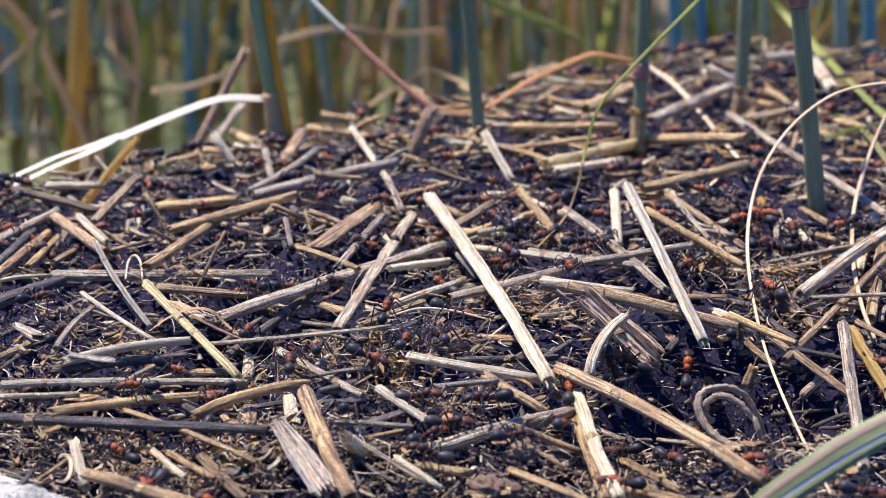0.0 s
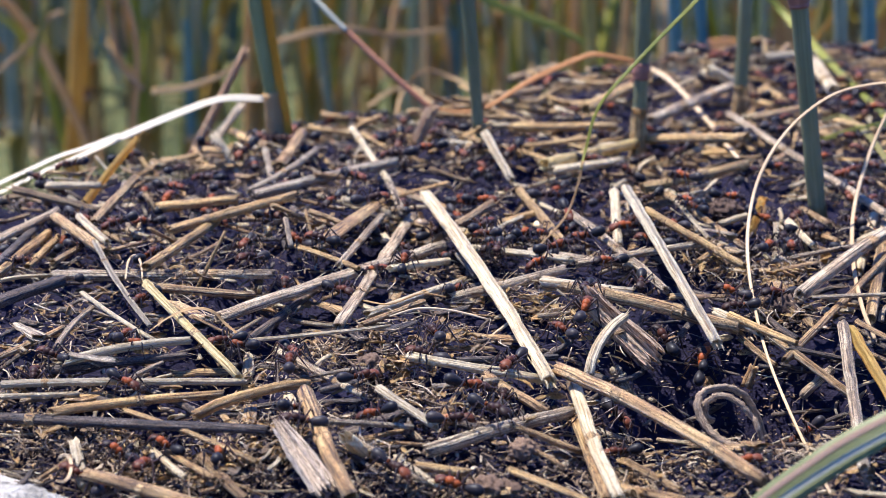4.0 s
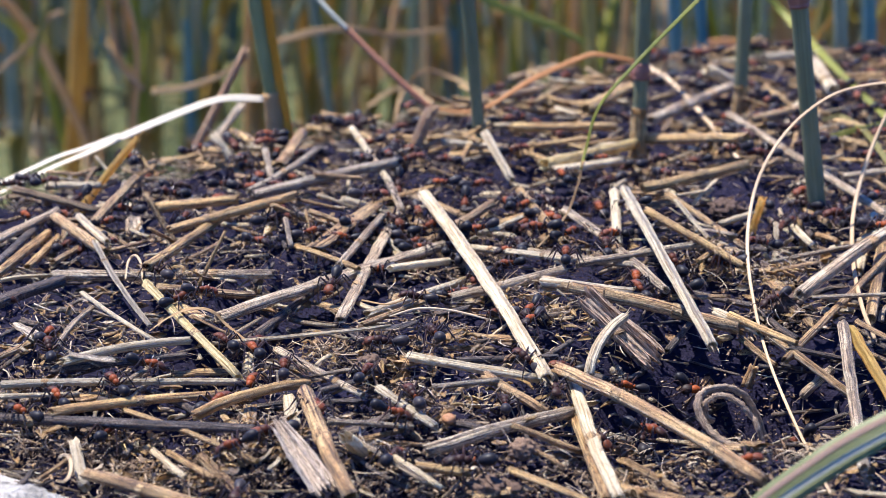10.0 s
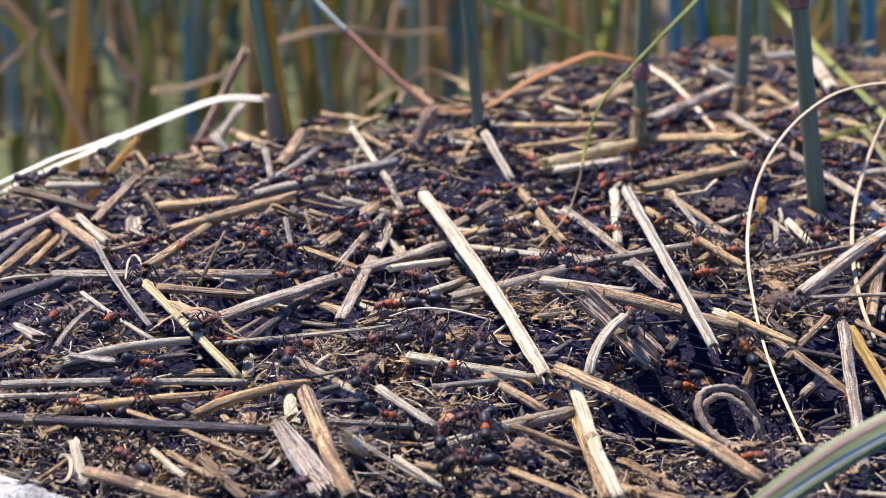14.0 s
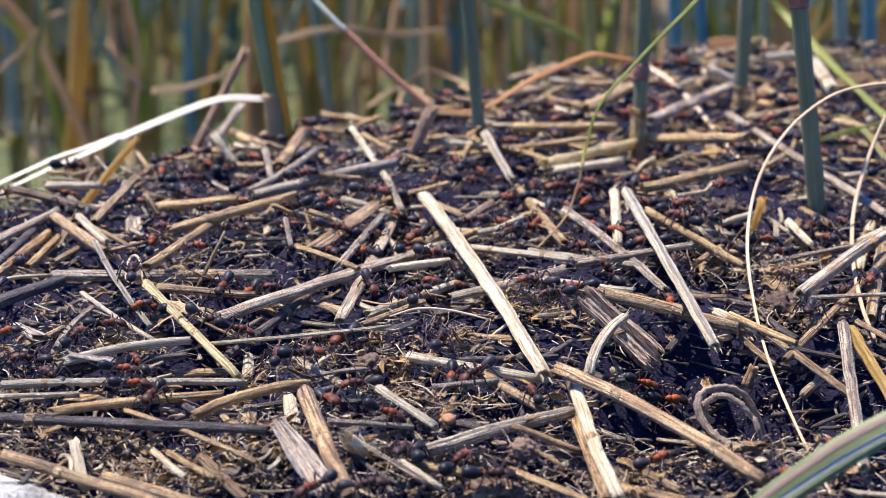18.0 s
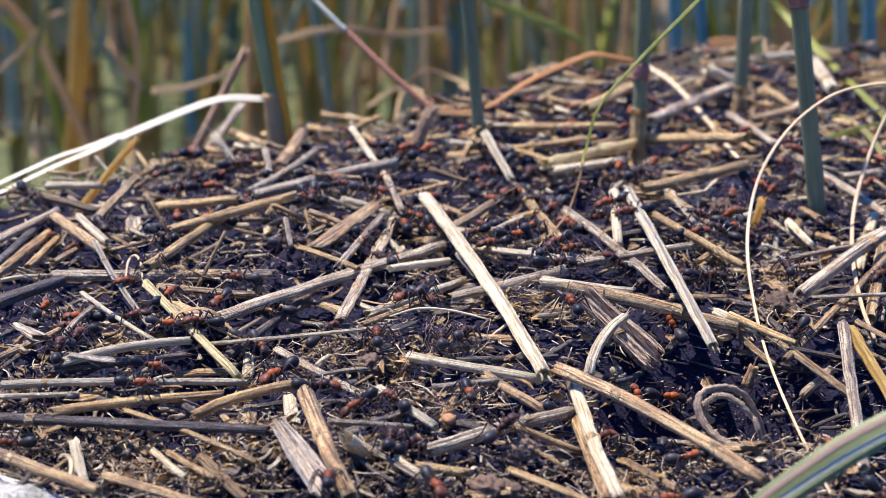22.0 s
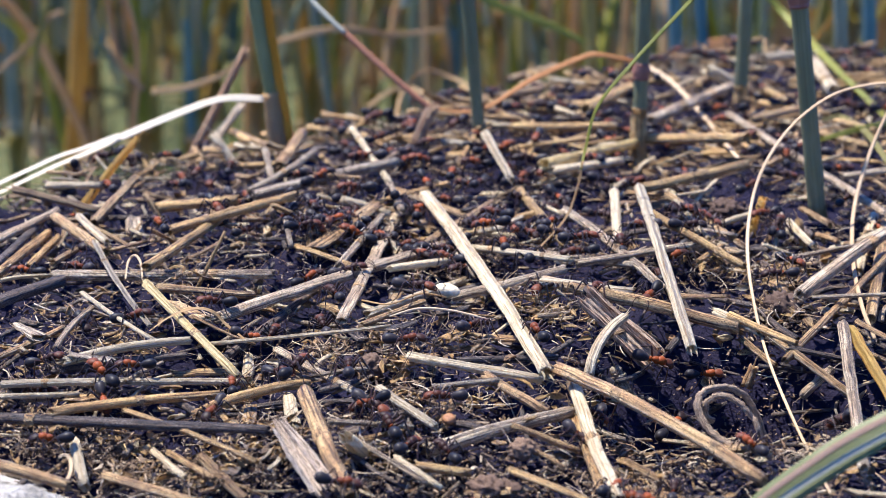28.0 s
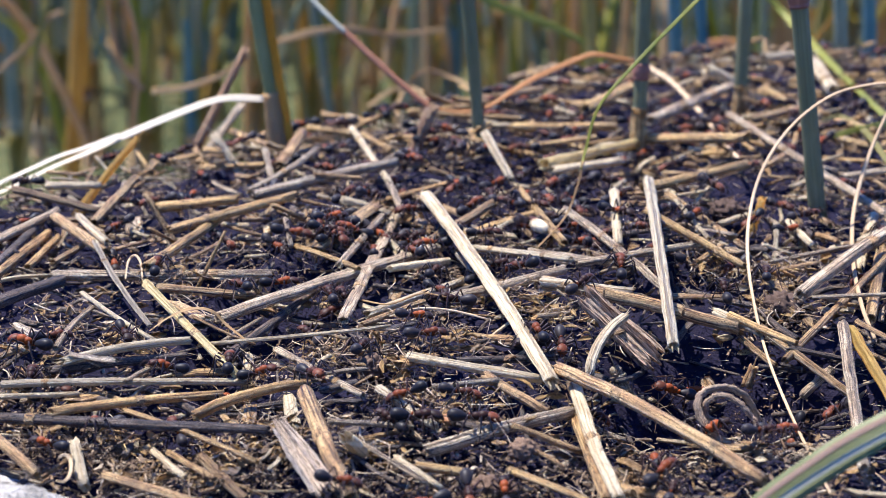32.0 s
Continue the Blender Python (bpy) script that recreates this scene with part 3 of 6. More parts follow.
many_stalks("outer_straw_litter", "straw bits on the flanks of the mound", BROWN, 26, 900, (0.008, 0.03), (0.001, 0.002), (0.0, 0.0016), 10.0, wide=0.62, near=0.1, keep_out=0.22)
many_stalks("far_pale_litter", "short pale straw bits on the upper mound", PALE, 27, 380, (0.003, 0.011), (0.0005, 0.0013), (0.0002, 0.0024), 16.0, near=0.335)
many_stalks("far_brown_litter", "short brown straw bits on the upper mound", BROWN, 28, 460, (0.003, 0.012), (0.0005, 0.0013), (0.0, 0.0022), 16.0, near=0.335)
many_stalks("far_golden_litter", "golden straw bits on the back of the mound", GOLD, 25, 420, (0.007, 0.022), (0.0009, 0.0018), (0.0006, 0.0028), 10.0, near=0.385)


def many_husks(name, label, mat, seed, n, size, lift, heaps=None):
    """Thin curled seed husks and leaf scraps, joined."""
    rng = np.random.default_rng(seed)
    x, y = spots(rng, n)
    if heaps:
        at = np.array(heaps)[rng.integers(0, len(heaps), n)] * 0.001
        x, y = at[:, 0] + rng.normal(0, 0.0026, n), at[:, 1] + rng.normal(0, 0.003, n)
    ln = size[0] + (size[1] - size[0]) * rng.random(n) ** 1.8
    wd, curl, arch = ln * rng.uniform(0.25, 0.6, n), rng.uniform(0.2, 1.1, n), rng.uniform(-0.5, 0.5, n)
    head, pitch, roll = rng.uniform(0, 6.28, n), rng.normal(0, 0.35, n), rng.normal(0, 0.7, n)
    z = ground_h(x, y) + lift[0] + (lift[1] - lift[0]) * rng.random(n)
    rows, cols = 4, 4
    verts, uvs, faces = np.empty((n, 2 * rows * cols, 3)), np.empty((n, 2 * rows * cols, 2)), []
    for layer in (0, 1):
        for i in range(rows):
            for j in range(cols):
                u, v = i / (rows - 1) * 2 - 1, j / (cols - 1) * 2 - 1
                w = wd * (1 - 0.75 * u * u)
                a = u * ln / 2
                b = w / 2 * np.sin(v * (0.5 + curl)) / np.sin(0.5 + curl)
                c = w / 2 * (1 - np.cos(v * (0.5 + curl))) + arch * ln * 0.25 * u * u + layer * 0.00009
                b2, c2 = b * np.cos(roll) - c * np.sin(roll), b * np.sin(roll) + c * np.cos(roll)
                a2, c3 = a * np.cos(pitch) - c2 * np.sin(pitch), a * np.sin(pitch) + c2 * np.cos(pitch)
                k = layer * rows * cols + i * cols + j
                verts[:, k] = np.stack([x + a2 * np.cos(head) - b2 * np.sin(head), y + a2 * np.sin(head) + b2 * np.cos(head), z + c3], 1)
                uvs[:, k] = np.stack([u * ln * 50 + np.arange(n) * 1.3 % 80, np.full(n, v * 0.25 + 0.5)], 1)
    grid = [(i * cols + j, i * cols + j + 1, (i + 1) * cols + j + 1, (i + 1) * cols + j) for i in range(rows - 1) for j in range(cols - 1)]
    off = rows * cols
    both = [q[::-1] for q in grid] + [tuple(v + off for v in q) for q in grid]
    rim = [i * cols for i in range(rows)] + [(rows - 1) * cols + j for j in range(1, cols)] + [i * cols + cols - 1 for i in range(rows - 2, -1, -1)] + [j for j in range(cols - 2, 0, -1)]
    both += [(a, b, b + off, a + off) for a, b in zip(rim, rim[1:] + rim[:1])]
    for k in range(n):
        faces += [tuple(v + k * 2 * off for v in q) for q in both]
    return stuff(name, label, mat, verts.reshape(-1, 3).tolist(), faces, uvs.reshape(-1, 2))


many_husks("brown_husks", "brown curled husks and leaf scraps in the litter", BROWN, 31, 1300, (0.0012, 0.0042), (-0.0008, 0.0012))
many_husks("pale_husks", "pale curled husks strewn over the litter", PALE, 32, 420, (0.0012, 0.0036), (-0.0004, 0.0016))
many_husks("dark_husks", "dark curled bark scraps in the litter", TWIG, 33, 700, (0.0010, 0.0030), (-0.001, 0.001))

many_chips("earth_grains", "light brown crumbly earth in heaps between the straw", EARTH, 51, 6500, (0.0003, 0.0015), (-0.0008, 0.0006),
           [(-56, 269, 7, 3.5), (-47, 266, 7, 4), (-41, 264, 7, 4), (-27, 259, 6, 3), (3, 258, 8, 2.5), (-12, 295, 6, 4), (45, 292, 6, 4), (23, 264, 6, 3), (52, 310, 4, 4), (45, 336, 5, 5), (6, 334, 4, 3)])

many_chips("straw_crumbs", "broken tan straw crumbs between the stalks", LITTER, 52, 2600, (0.0004, 0.0019), (-0.0006, 0.0012),
           [(-48, 267, 7, 3), (-37, 268, 6, 4), (-27, 264, 6, 4), (-40, 260, 8, 3), (-16, 256, 7, 3), (-55, 280, 6, 5), (3, 264, 6, 4), (9, 258, 6, 3), (-10, 274, 6, 4), (40, 256, 5, 2)])

SHREDS = [(-20.8, 331.5), (-8.2, 349.2), (-12.0, 294.5), (-18.9, 297.7), (22.3, 296.5), (43.4, 329.7), (-27.0, 267.0), (-44.1, 270.7), (5.2, 277.2), (53.3, 259.4),
          (-3.8, 273.8), (14.9, 310.1), (-10.9, 263.1), (-23.6, 262.9), (-55.3, 267.1), (-39.8, 259.3), (-30.0, 258.7), (53.8, 321.6), (59.2, 332.2), (-56.6, 301.9),
          (-46.2, 294.6), (10.1, 311.1), (18.5, 303.7), (24.7, 255.5), (1.3, 296.8), (15.4, 275.6), (52.7, 309.0), (50.5, 312.0), (44.5, 326.0), (-58.2, 283.0), (-40.8, 312.8), (-27.0, 284.1), (-6.9, 288.5)]
many_stalks("shredded_fibres", "tufts of shredded pale fibres between the stalks", FIBRE, 61, 1900, (0.0008, 0.0045), (0.00007, 0.00026), (-0.0002, 0.0024), 40.0, 4, 6, heaps=SHREDS)
many_husks("shredded_husks", "broken tan husks lying in tufts between the stalks", GOLD, 62, 900, (0.0008, 0.0030), (-0.0002, 0.0022), heaps=SHREDS)
many_chips("tan_crumbs", "tan crumbs of broken straw all over the mound", EARTH, 63, 9000, (0.0003, 0.0014), (-0.0008, 0.0012))

# ---------- loose straw, stalk by stalk (millimetres) ----------
straw("straw", "pale cream dry straw lying on the mound", PALE, -61.5, 276.0, 111.8, -28.3, 283.5, 109.7, 1.21, sag=0.3)
straw("straw", "pale cream dry straw lying on the mound", PALE, -54.2, 284.0, 112.6, -37.1, 292.5, 113.3, 1.49, sag=0.6)
straw("stalk", "dark rotten stalk half sunk in litter", DARK, -55.9, 284.0, 111.3, -37.4, 291.0, 111.5, 1.40)
straw("straw", "golden dry straw lying on the mound", GOLD, -53.1, 269.2, 110.1, -31.1, 281.2, 108.7, 1.51, sag=0.3)
straw("stalk", "dark rotten stalk half sunk in litter", DARK, -61.9, 270.0, 109.0, -23.3, 264.0, 109.2, 1.62)
straw("straw", "golden dry straw lying on the mound", GOLD, -43.7, 272.8, 109.1, -24.2, 256.2, 107.6, 0.84, sag=0.4)
straw("straw", "golden dry straw lying on the mound", GOLD, -34.1, 272.8, 108.4, -18.9, 278.2, 111.3, 1.66, bow=-0.8, sag=0.6)
straw("straw", "pale cream dry straw lying on the mound", PALE, -60.7, 272.2, 111.3, -50.5, 275.8, 110.5, 0.88)
straw("straw", "pale cream dry straw lying on the mound", PALE, -54.8, 305.2, 117.1, -41.6, 292.0, 113.2, 0.77, bow=0.4)
straw("straw", "pale cream dry straw lying on the mound", PALE, -56.6, 329.0, 119.4, -43.0, 294.5, 114.9, 1.06, bow=0.6, flat=0.4)
straw("stalk", "brown dry stalk lying on the mound", BROWN, -65.7, 344.0, 119.8, -54.2, 325.0, 118.3, 1.89)
straw("straw", "pale cream dry straw lying on the mound", PALE, -61.2, 341.2, 120.6, -54.3, 327.2, 119.5, 1.42)
straw("stalk", "weathered grey fibrous straw on the mound", GREY, -61.5, 318.3, 116.3, -26.8, 319.5, 116.2, 1.89, hollow=0.35)
straw("stalk", "dark rotten stalk half sunk in litter", DARK, -68.1, 301.0, 116.1, -59.7, 315.8, 116.1, 2.30, bow=-0.5)
straw("stalk", "brown dry stalk lying on the mound", BROWN, -44.4, 310.5, 116.4, -29.0, 310.7, 115.1, 1.49)
straw("stalk", "weathered grey fibrous straw on the mound", GREY, -33.8, 300.5, 114.4, 0.1, 335.5, 116.9, 2.14, hollow=0.35, bow=0.6, sag=0.5)
straw("stalk", "dark rotten stalk half sunk in litter", DARK, -32.2, 292.0, 110.5, -17.6, 323.0, 115.0, 1.48)
straw("straw", "pale cream dry straw lying on the mound", PALE, -35.9, 293.0, 112.5, -7.6, 293.8, 115.1, 0.66, bow=0.4)
straw("straw", "pale cream dry straw lying on the mound", PALE, -5.0, 286.5, 112.7, 14.1, 279.8, 111.3, 1.53)
straw("stalk", "brown dry stalk lying on the mound", BROWN, 16.0, 280.2, 112.9, 40.6, 248.8, 107.7, 2.06, bow=-0.8, sag=0.6)
straw("straw", "pale cream dry straw lying on the mound", PALE, 18.6, 279.0, 110.5, 22.3, 247.0, 105.9, 1.97, bow=0.5)
straw("stalk", "brown dry stalk lying on the mound", BROWN, 18.2, 272.8, 107.9, 20.6, 248.0, 105.4, 1.50)
straw("stalk", "weathered grey fibrous straw on the mound", GREY, -2.2, 262.5, 106.8, 17.7, 273.0, 108.8, 2.07, hollow=0.35, sag=0.4)
straw("stalk", "brown dry stalk lying on the mound", BROWN, 9.2, 265.2, 109.6, 18.6, 263.5, 106.3, 0.99)
straw("straw", "golden dry straw lying on the mound", GOLD, 8.8, 256.2, 106.5, 18.6, 246.7, 105.8, 1.09)
straw("stalk", "brown dry stalk lying on the mound", BROWN, 15.3, 310.0, 117.4, 44.4, 302.0, 112.3, 2.34, bow=0.6, sag=0.8)
straw("straw", "pale cream dry straw lying on the mound", PALE, 15.3, 309.5, 117.7, 29.0, 307.0, 116.6, 1.74, bow=0.2)
straw("stalk", "brown dry stalk lying on the mound", BROWN, 47.7, 301.2, 112.8, 58.6, 285.5, 107.2, 1.44)
straw("straw", "golden dry straw lying on the mound", GOLD, 43.4, 304.5, 113.8, 52.3, 295.7, 111.8, 1.37)
straw("straw", "pale cream dry straw lying on the mound", PALE, 29.6, 352.0, 122.5, 28.6, 330.0, 118.3, 1.75)
straw("stalk", "weathered grey fibrous straw on the mound", GREY, 20.9, 347.2, 120.3, 34.2, 309.2, 116.4, 1.56, hollow=0.35, bow=-0.3, sag=0.3)
straw("straw", "golden dry straw lying on the mound", GOLD, 34.1, 339.2, 122.1, 47.7, 319.3, 117.6, 1.39)
straw("stalk", "brown dry stalk lying on the mound", BROWN, 38.7, 351.8, 122.2, 49.9, 332.2, 117.3, 1.25)
straw("straw", "pale cream dry straw lying on the mound", PALE, 39.6, 351.0, 121.8, 43.4, 330.5, 119.3, 0.86)
straw("stalk", "brown dry stalk lying on the mound", BROWN, 50.3, 293.2, 110.1, 73.7, 327.2, 119.0, 1.33)
straw("stalk", "weathered grey fibrous straw on the mound", GREY, 54.7, 308.5, 115.8, 74.6, 332.2, 121.1, 2.28, hollow=0.35, sag=0.5)
straw("stalk", "weathered grey fibrous straw on the mound", GREY, 59.4, 297.2, 114.2, 54.1, 253.2, 107.7, 1.76, hollow=0.35)
straw("stalk", "bright yellow dry stalk in the litter", YELLOW, 60.9, 298.2, 113.1, 62.1, 270.5, 110.0, 1.81)
straw("stalk", "brown dry stalk lying on the mound", BROWN, 61.8, 299.7, 114.2, 65.6, 287.8, 114.1, 0.93)
straw("straw", "golden dry straw lying on the mound", GOLD, -48.9, 348.8, 120.4, -34.8, 346.5, 122.4, 1.85)
straw("straw", "golden dry straw lying on the mound", GOLD, -44.8, 332.0, 120.3, -24.8, 340.8, 124.3, 1.79, bow=-0.3)
straw("straw", "golden dry straw lying on the mound", GOLD, -46.0, 312.5, 119.1, -35.6, 343.8, 121.1, 1.75)
straw("stalk", "weathered grey fibrous straw on the mound", GREY, -32.7, 352.8, 121.5, -8.3, 365.8, 124.8, 2.10, hollow=0.35, bow=-0.2, sag=0.3)
straw("stalk", "weathered grey fibrous straw on the mound", GREY, -34.4, 360.2, 120.7, -23.3, 379.8, 124.5, 1.44, hollow=0.35, bow=0.9)
straw("stalk", "brown dry stalk lying on the mound", BROWN, -59.1, 343.0, 119.1, -54.1, 360.0, 123.2, 1.68)
straw("straw", "pale cream dry straw lying on the mound", PALE, -70.3, 360.2, 121.8, -60.9, 362.5, 121.3, 1.53)
straw("stalk", "brown dry stalk lying on the mound", BROWN, -70.9, 316.5, 116.5, -66.8, 342.5, 117.3, 1.97)
straw("straw", "golden dry straw lying on the mound", GOLD, -66.5, 322.8, 116.5, -64.9, 342.0, 116.9, 1.32)
straw("stalk", "brown dry stalk lying on the mound", BROWN, -62.3, 323.0, 117.2, -59.8, 337.8, 116.7, 1.22)
straw("stalk", "weathered grey fibrous straw on the mound", GREY, -73.9, 331.0, 118.4, -66.0, 348.0, 120.0, 1.64, hollow=0.35)
straw("stalk", "dark rotten stalk half sunk in litter", DARK, -71.1, 317.8, 117.5, -68.3, 345.8, 118.6, 1.42)
straw("straw", "pale cream dry straw lying on the mound", PALE, -69.4, 315.8, 116.2, -61.6, 318.8, 116.2, 0.73, bow=-1.0)
straw("straw", "pale cream dry straw lying on the mound", PALE, -17.2, 386.5, 127.1, -9.3, 358.2, 122.5, 1.34)
straw("stalk", "weathered grey fibrous straw on the mound", GREY, -9.9, 361.2, 122.9, -6.9, 345.8, 120.3, 1.37, hollow=0.35)
straw("straw", "pale cream dry straw lying on the mound", PALE, -17.2, 346.8, 122.3, -9.0, 345.8, 119.9, 1.35, bow=-0.7)
straw("stalk", "brown dry stalk lying on the mound", BROWN, -21.0, 328.2, 118.3, -11.7, 345.5, 121.4, 3.39, flat=0.35)
straw("stalk", "weathered grey fibrous straw on the mound", GREY, -16.5, 320.8, 117.4, -10.3, 343.8, 120.2, 1.30, hollow=0.35)
straw("stalk", "brown dry stalk lying on the mound", BROWN, -3.4, 338.5, 116.1, 8.6, 352.0, 120.4, 1.83)
straw("straw", "golden dry straw lying on the mound", GOLD, 2.7, 339.5, 117.5, 15.7, 349.5, 119.3, 1.44)
straw("straw", "pale cream dry straw lying on the mound", PALE, 3.8, 335.2, 116.8, 20.0, 316.5, 119.4, 1.28, bow=-0.3)
straw("stalk", "weathered grey fibrous straw on the mound", GREY, 14.2, 328.8, 117.6, 31.0, 319.5, 117.6, 1.36, hollow=0.35, bow=0.3)
straw("stalk", "weathered grey fibrous straw on the mound", GREY, 20.9, 316.5, 118.7, 42.0, 330.0, 118.6, 1.36, hollow=0.35)
straw("straw", "pale cream dry straw lying on the mound", PALE, 7.8, 382.5, 127.0, 12.3, 365.5, 121.6, 1.61)
straw("straw", "golden dry straw lying on the mound", GOLD, 13.7, 363.8, 120.0, 19.7, 330.0, 118.6, 1.74)
straw("straw", "pale cream dry straw lying on the mound", PALE, 15.5, 358.5, 119.6, 22.2, 345.5, 119.1, 0.88)
straw("straw", "golden dry straw lying on the mound", GOLD, 13.3, 398.5, 125.1, 33.8, 403.8, 124.1, 2.00)
straw("stalk", "bright yellow dry stalk in the litter", LEMON, 18.3, 370.8, 123.4, 37.0, 396.8, 122.2, 2.43)
straw("straw", "pale cream dry straw lying on the mound", PALE, 19.6, 370.2, 122.3, 33.2, 379.5, 122.3, 1.75)
straw("straw", "golden dry straw lying on the mound", GOLD, 39.2, 399.0, 122.6, 55.8, 376.0, 127.3, 2.20)
straw("straw", "golden dry straw lying on the mound", GOLD, 34.7, 353.8, 122.6, 54.1, 364.5, 124.6, 2.05)
straw("stalk", "weathered grey fibrous straw on the mound", GREY, 57.5, 413.2, 124.9, 75.3, 335.2, 121.1, 1.51, hollow=0.35)
straw("straw", "pale cream dry straw lying on the mound", PALE, 56.7, 444.5, 129.3, 63.4, 446.8, 125.6, 2.67)
straw("stalk", "weathered grey fibrous straw on the mound", GREY, 41.2, 408.5, 124.5, 64.1, 448.8, 125.2, 2.42, hollow=0.35)
straw("straw", "golden dry straw lying on the mound", GOLD, 28.6, 414.0, 125.8, 39.0, 429.2, 127.8, 2.51)
straw("straw", "pale cream dry straw lying on the mound", PALE, 29.8, 391.5, 122.6, 36.8, 397.2, 121.5, 1.58)
straw("straw", "pale cream dry straw lying on the mound", PALE, 73.1, 473.0, 127.3, 86.3, 481.8, 126.6, 2.23)
straw("straw", "pale cream dry straw lying on the mound", PALE, 82.3, 458.8, 128.4, 82.7, 436.2, 125.9, 3.00)
straw("stalk", "brown dry stalk lying on the mound", BROWN, 15.1, 474.3, 121.8, 26.4, 480.3, 124.1, 2.20)
straw("stalk", "brown dry stalk lying on the mound", BROWN, 11.2, 425.2, 126.3, 21.1, 438.0, 125.9, 1.71)
straw("stalk", "brown dry stalk lying on the mound", BROWN, 61.7, 410.5, 124.3, 75.9, 421.2, 125.3, 1.81)
straw("stalk", "brown dry stalk lying on the mound", BROWN, -18.8, 271.5, 112.0, -11.4, 245.2, 106.6, 2.31, bow=0.3)
straw("stalk", "weathered grey fibrous straw on the mound", GREY, -24.3, 292.2, 112.0, -11.1, 274.2, 110.8, 1.21, hollow=0.35)
straw("straw", "pale cream dry straw lying on the mound", PALE, -9.1, 274.8, 111.8, -0.9, 266.8, 108.7, 1.47)
straw("straw", "pale cream dry straw lying on the mound", PALE, -6.2, 257.2, 107.9, -0.1, 252.0, 105.5, 0.96)
straw("straw", "golden dry straw lying on the mound", GOLD, -3.4, 257.8, 106.5, 3.5, 256.2, 106.1, 1.41)
straw("stalk", "weathered grey fibrous straw on the mound", GREY, -15.3, 263.5, 110.7, -4.0, 267.0, 108.7, 0.91, hollow=0.35)
straw("stalk", "weathered grey fibrous straw on the mound", GREY, -12.3, 262.0, 109.1, -2.1, 251.8, 106.3, 0.81, hollow=0.35)
straw("stalk", "brown dry stalk lying on the mound", BROWN, -44.2, 257.0, 105.4, -31.3, 247.8, 105.3, 1.33)
straw("straw", "pale cream dry straw lying on the mound", PALE, -38.7, 262.8, 106.8, -33.1, 252.8, 106.7, 0.97)
straw("stalk", "brown dry stalk lying on the mound", BROWN, -36.9, 264.8, 105.9, -29.3, 252.2, 106.7, 0.98)
straw("stalk", "brown dry stalk lying on the mound", BROWN, -31.9, 261.2, 106.5, -24.9, 248.3, 105.2, 1.56)
straw("stalk", "brown dry stalk lying on the mound", BROWN, -12.1, 298.5, 113.9, -2.7, 305.5, 115.7, 1.11)
straw("straw", "pale cream dry straw lying on the mound", PALE, -11.5, 303.7, 114.1, 3.4, 320.0, 115.1, 1.49)
straw("straw", "pale cream dry straw lying on the mound", PALE, -8.4, 319.5, 117.2, 1.0, 325.0, 117.0, 1.35)
straw("stalk", "weathered grey fibrous straw on the mound", GREY, 1.4, 310.7, 114.7, 19.1, 313.0, 118.8, 1.84, hollow=0.35, bow=0.3)
straw("stalk", "dark rotten stalk half sunk in litter", DARK, 2.1, 286.5, 112.0, 16.5, 290.2, 111.4, 1.23)
straw("stalk", "weathered grey fibrous straw on the mound", GREY, -1.5, 277.2, 111.0, 8.0, 279.2, 111.5, 1.03, hollow=0.35)
straw("stalk", "brown dry stalk lying on the mound", BROWN, 5.9, 280.8, 111.7, 14.4, 273.8, 108.4, 1.50)
straw("stalk", "brown dry stalk lying on the mound", BROWN, 24.6, 263.5, 105.0, 30.4, 250.8, 105.6, 1.12)
straw("stalk", "brown dry stalk lying on the mound", BROWN, 22.9, 254.0, 104.8, 31.0, 249.5, 104.7, 1.47)
straw("stalk", "weathered grey fibrous straw on the mound", GREY, 31.5, 289.0, 99.2, 42.8, 257.2, 108.6, 0.71, hollow=0.35)
straw("straw", "pale cream dry straw lying on the mound", PALE, 73.8, 348.2, 119.1, 66.9, 325.0, 115.2, 1.82)
straw("stalk", "brown dry stalk lying on the mound", BROWN, 76.4, 348.2, 119.2, 64.5, 302.5, 113.7, 2.05)
straw("straw", "pale cream dry straw lying on the mound", PALE, 41.6, 307.0, 113.6, 47.6, 300.5, 112.2, 1.56)
straw("stalk", "brown dry stalk lying on the mound", BROWN, 44.9, 302.5, 110.8, 49.3, 296.0, 108.2, 1.20)
straw("stalk", "weathered grey fibrous straw on the mound", GREY, 52.7, 291.5, 105.1, 57.2, 292.0, 109.2, 1.52, hollow=0.35)
straw("stalk", "weathered grey fibrous straw on the mound", GREY, -55.6, 287.2, 113.7, -52.9, 302.2, 115.6, 0.93, hollow=0.35, bow=-0.6)
straw("stalk", "brown dry stalk lying on the mound", BROWN, -64.6, 287.2, 112.1, -56.4, 297.5, 113.8, 1.10, bow=0.4)
straw("stalk", "brown dry stalk lying on the mound", BROWN, -37.1, 296.7, 115.9, -27.6, 294.0, 112.2, 0.50, bow=0.6)
straw("stalk", "weathered grey fibrous straw on the mound", GREY, -32.5, 295.2, 112.4, -27.6, 304.2, 113.3, 0.77, hollow=0.35)
straw("stalk", "dark rotten stalk half sunk in litter", DARK, 33.7, 300.5, 109.2, 37.8, 306.2, 112.0, 1.21)
straw("stalk", "brown dry stalk lying on the mound", BROWN, 45.1, 296.0, 105.0, 46.3, 296.7, 108.2, 1.70)
straw("straw", "pale cream dry straw lying on the mound", PALE, 58.7, 345.0, 118.8, 61.5, 335.5, 116.7, 1.35)
straw("stalk", "brown dry stalk lying on the mound", BROWN, 65.6, 343.2, 118.7, 62.6, 354.0, 119.0, 1.38)
straw("straw", "pale cream dry straw lying on the mound", PALE, 46.4, 342.5, 118.9, 52.8, 347.2, 119.7, 1.16)
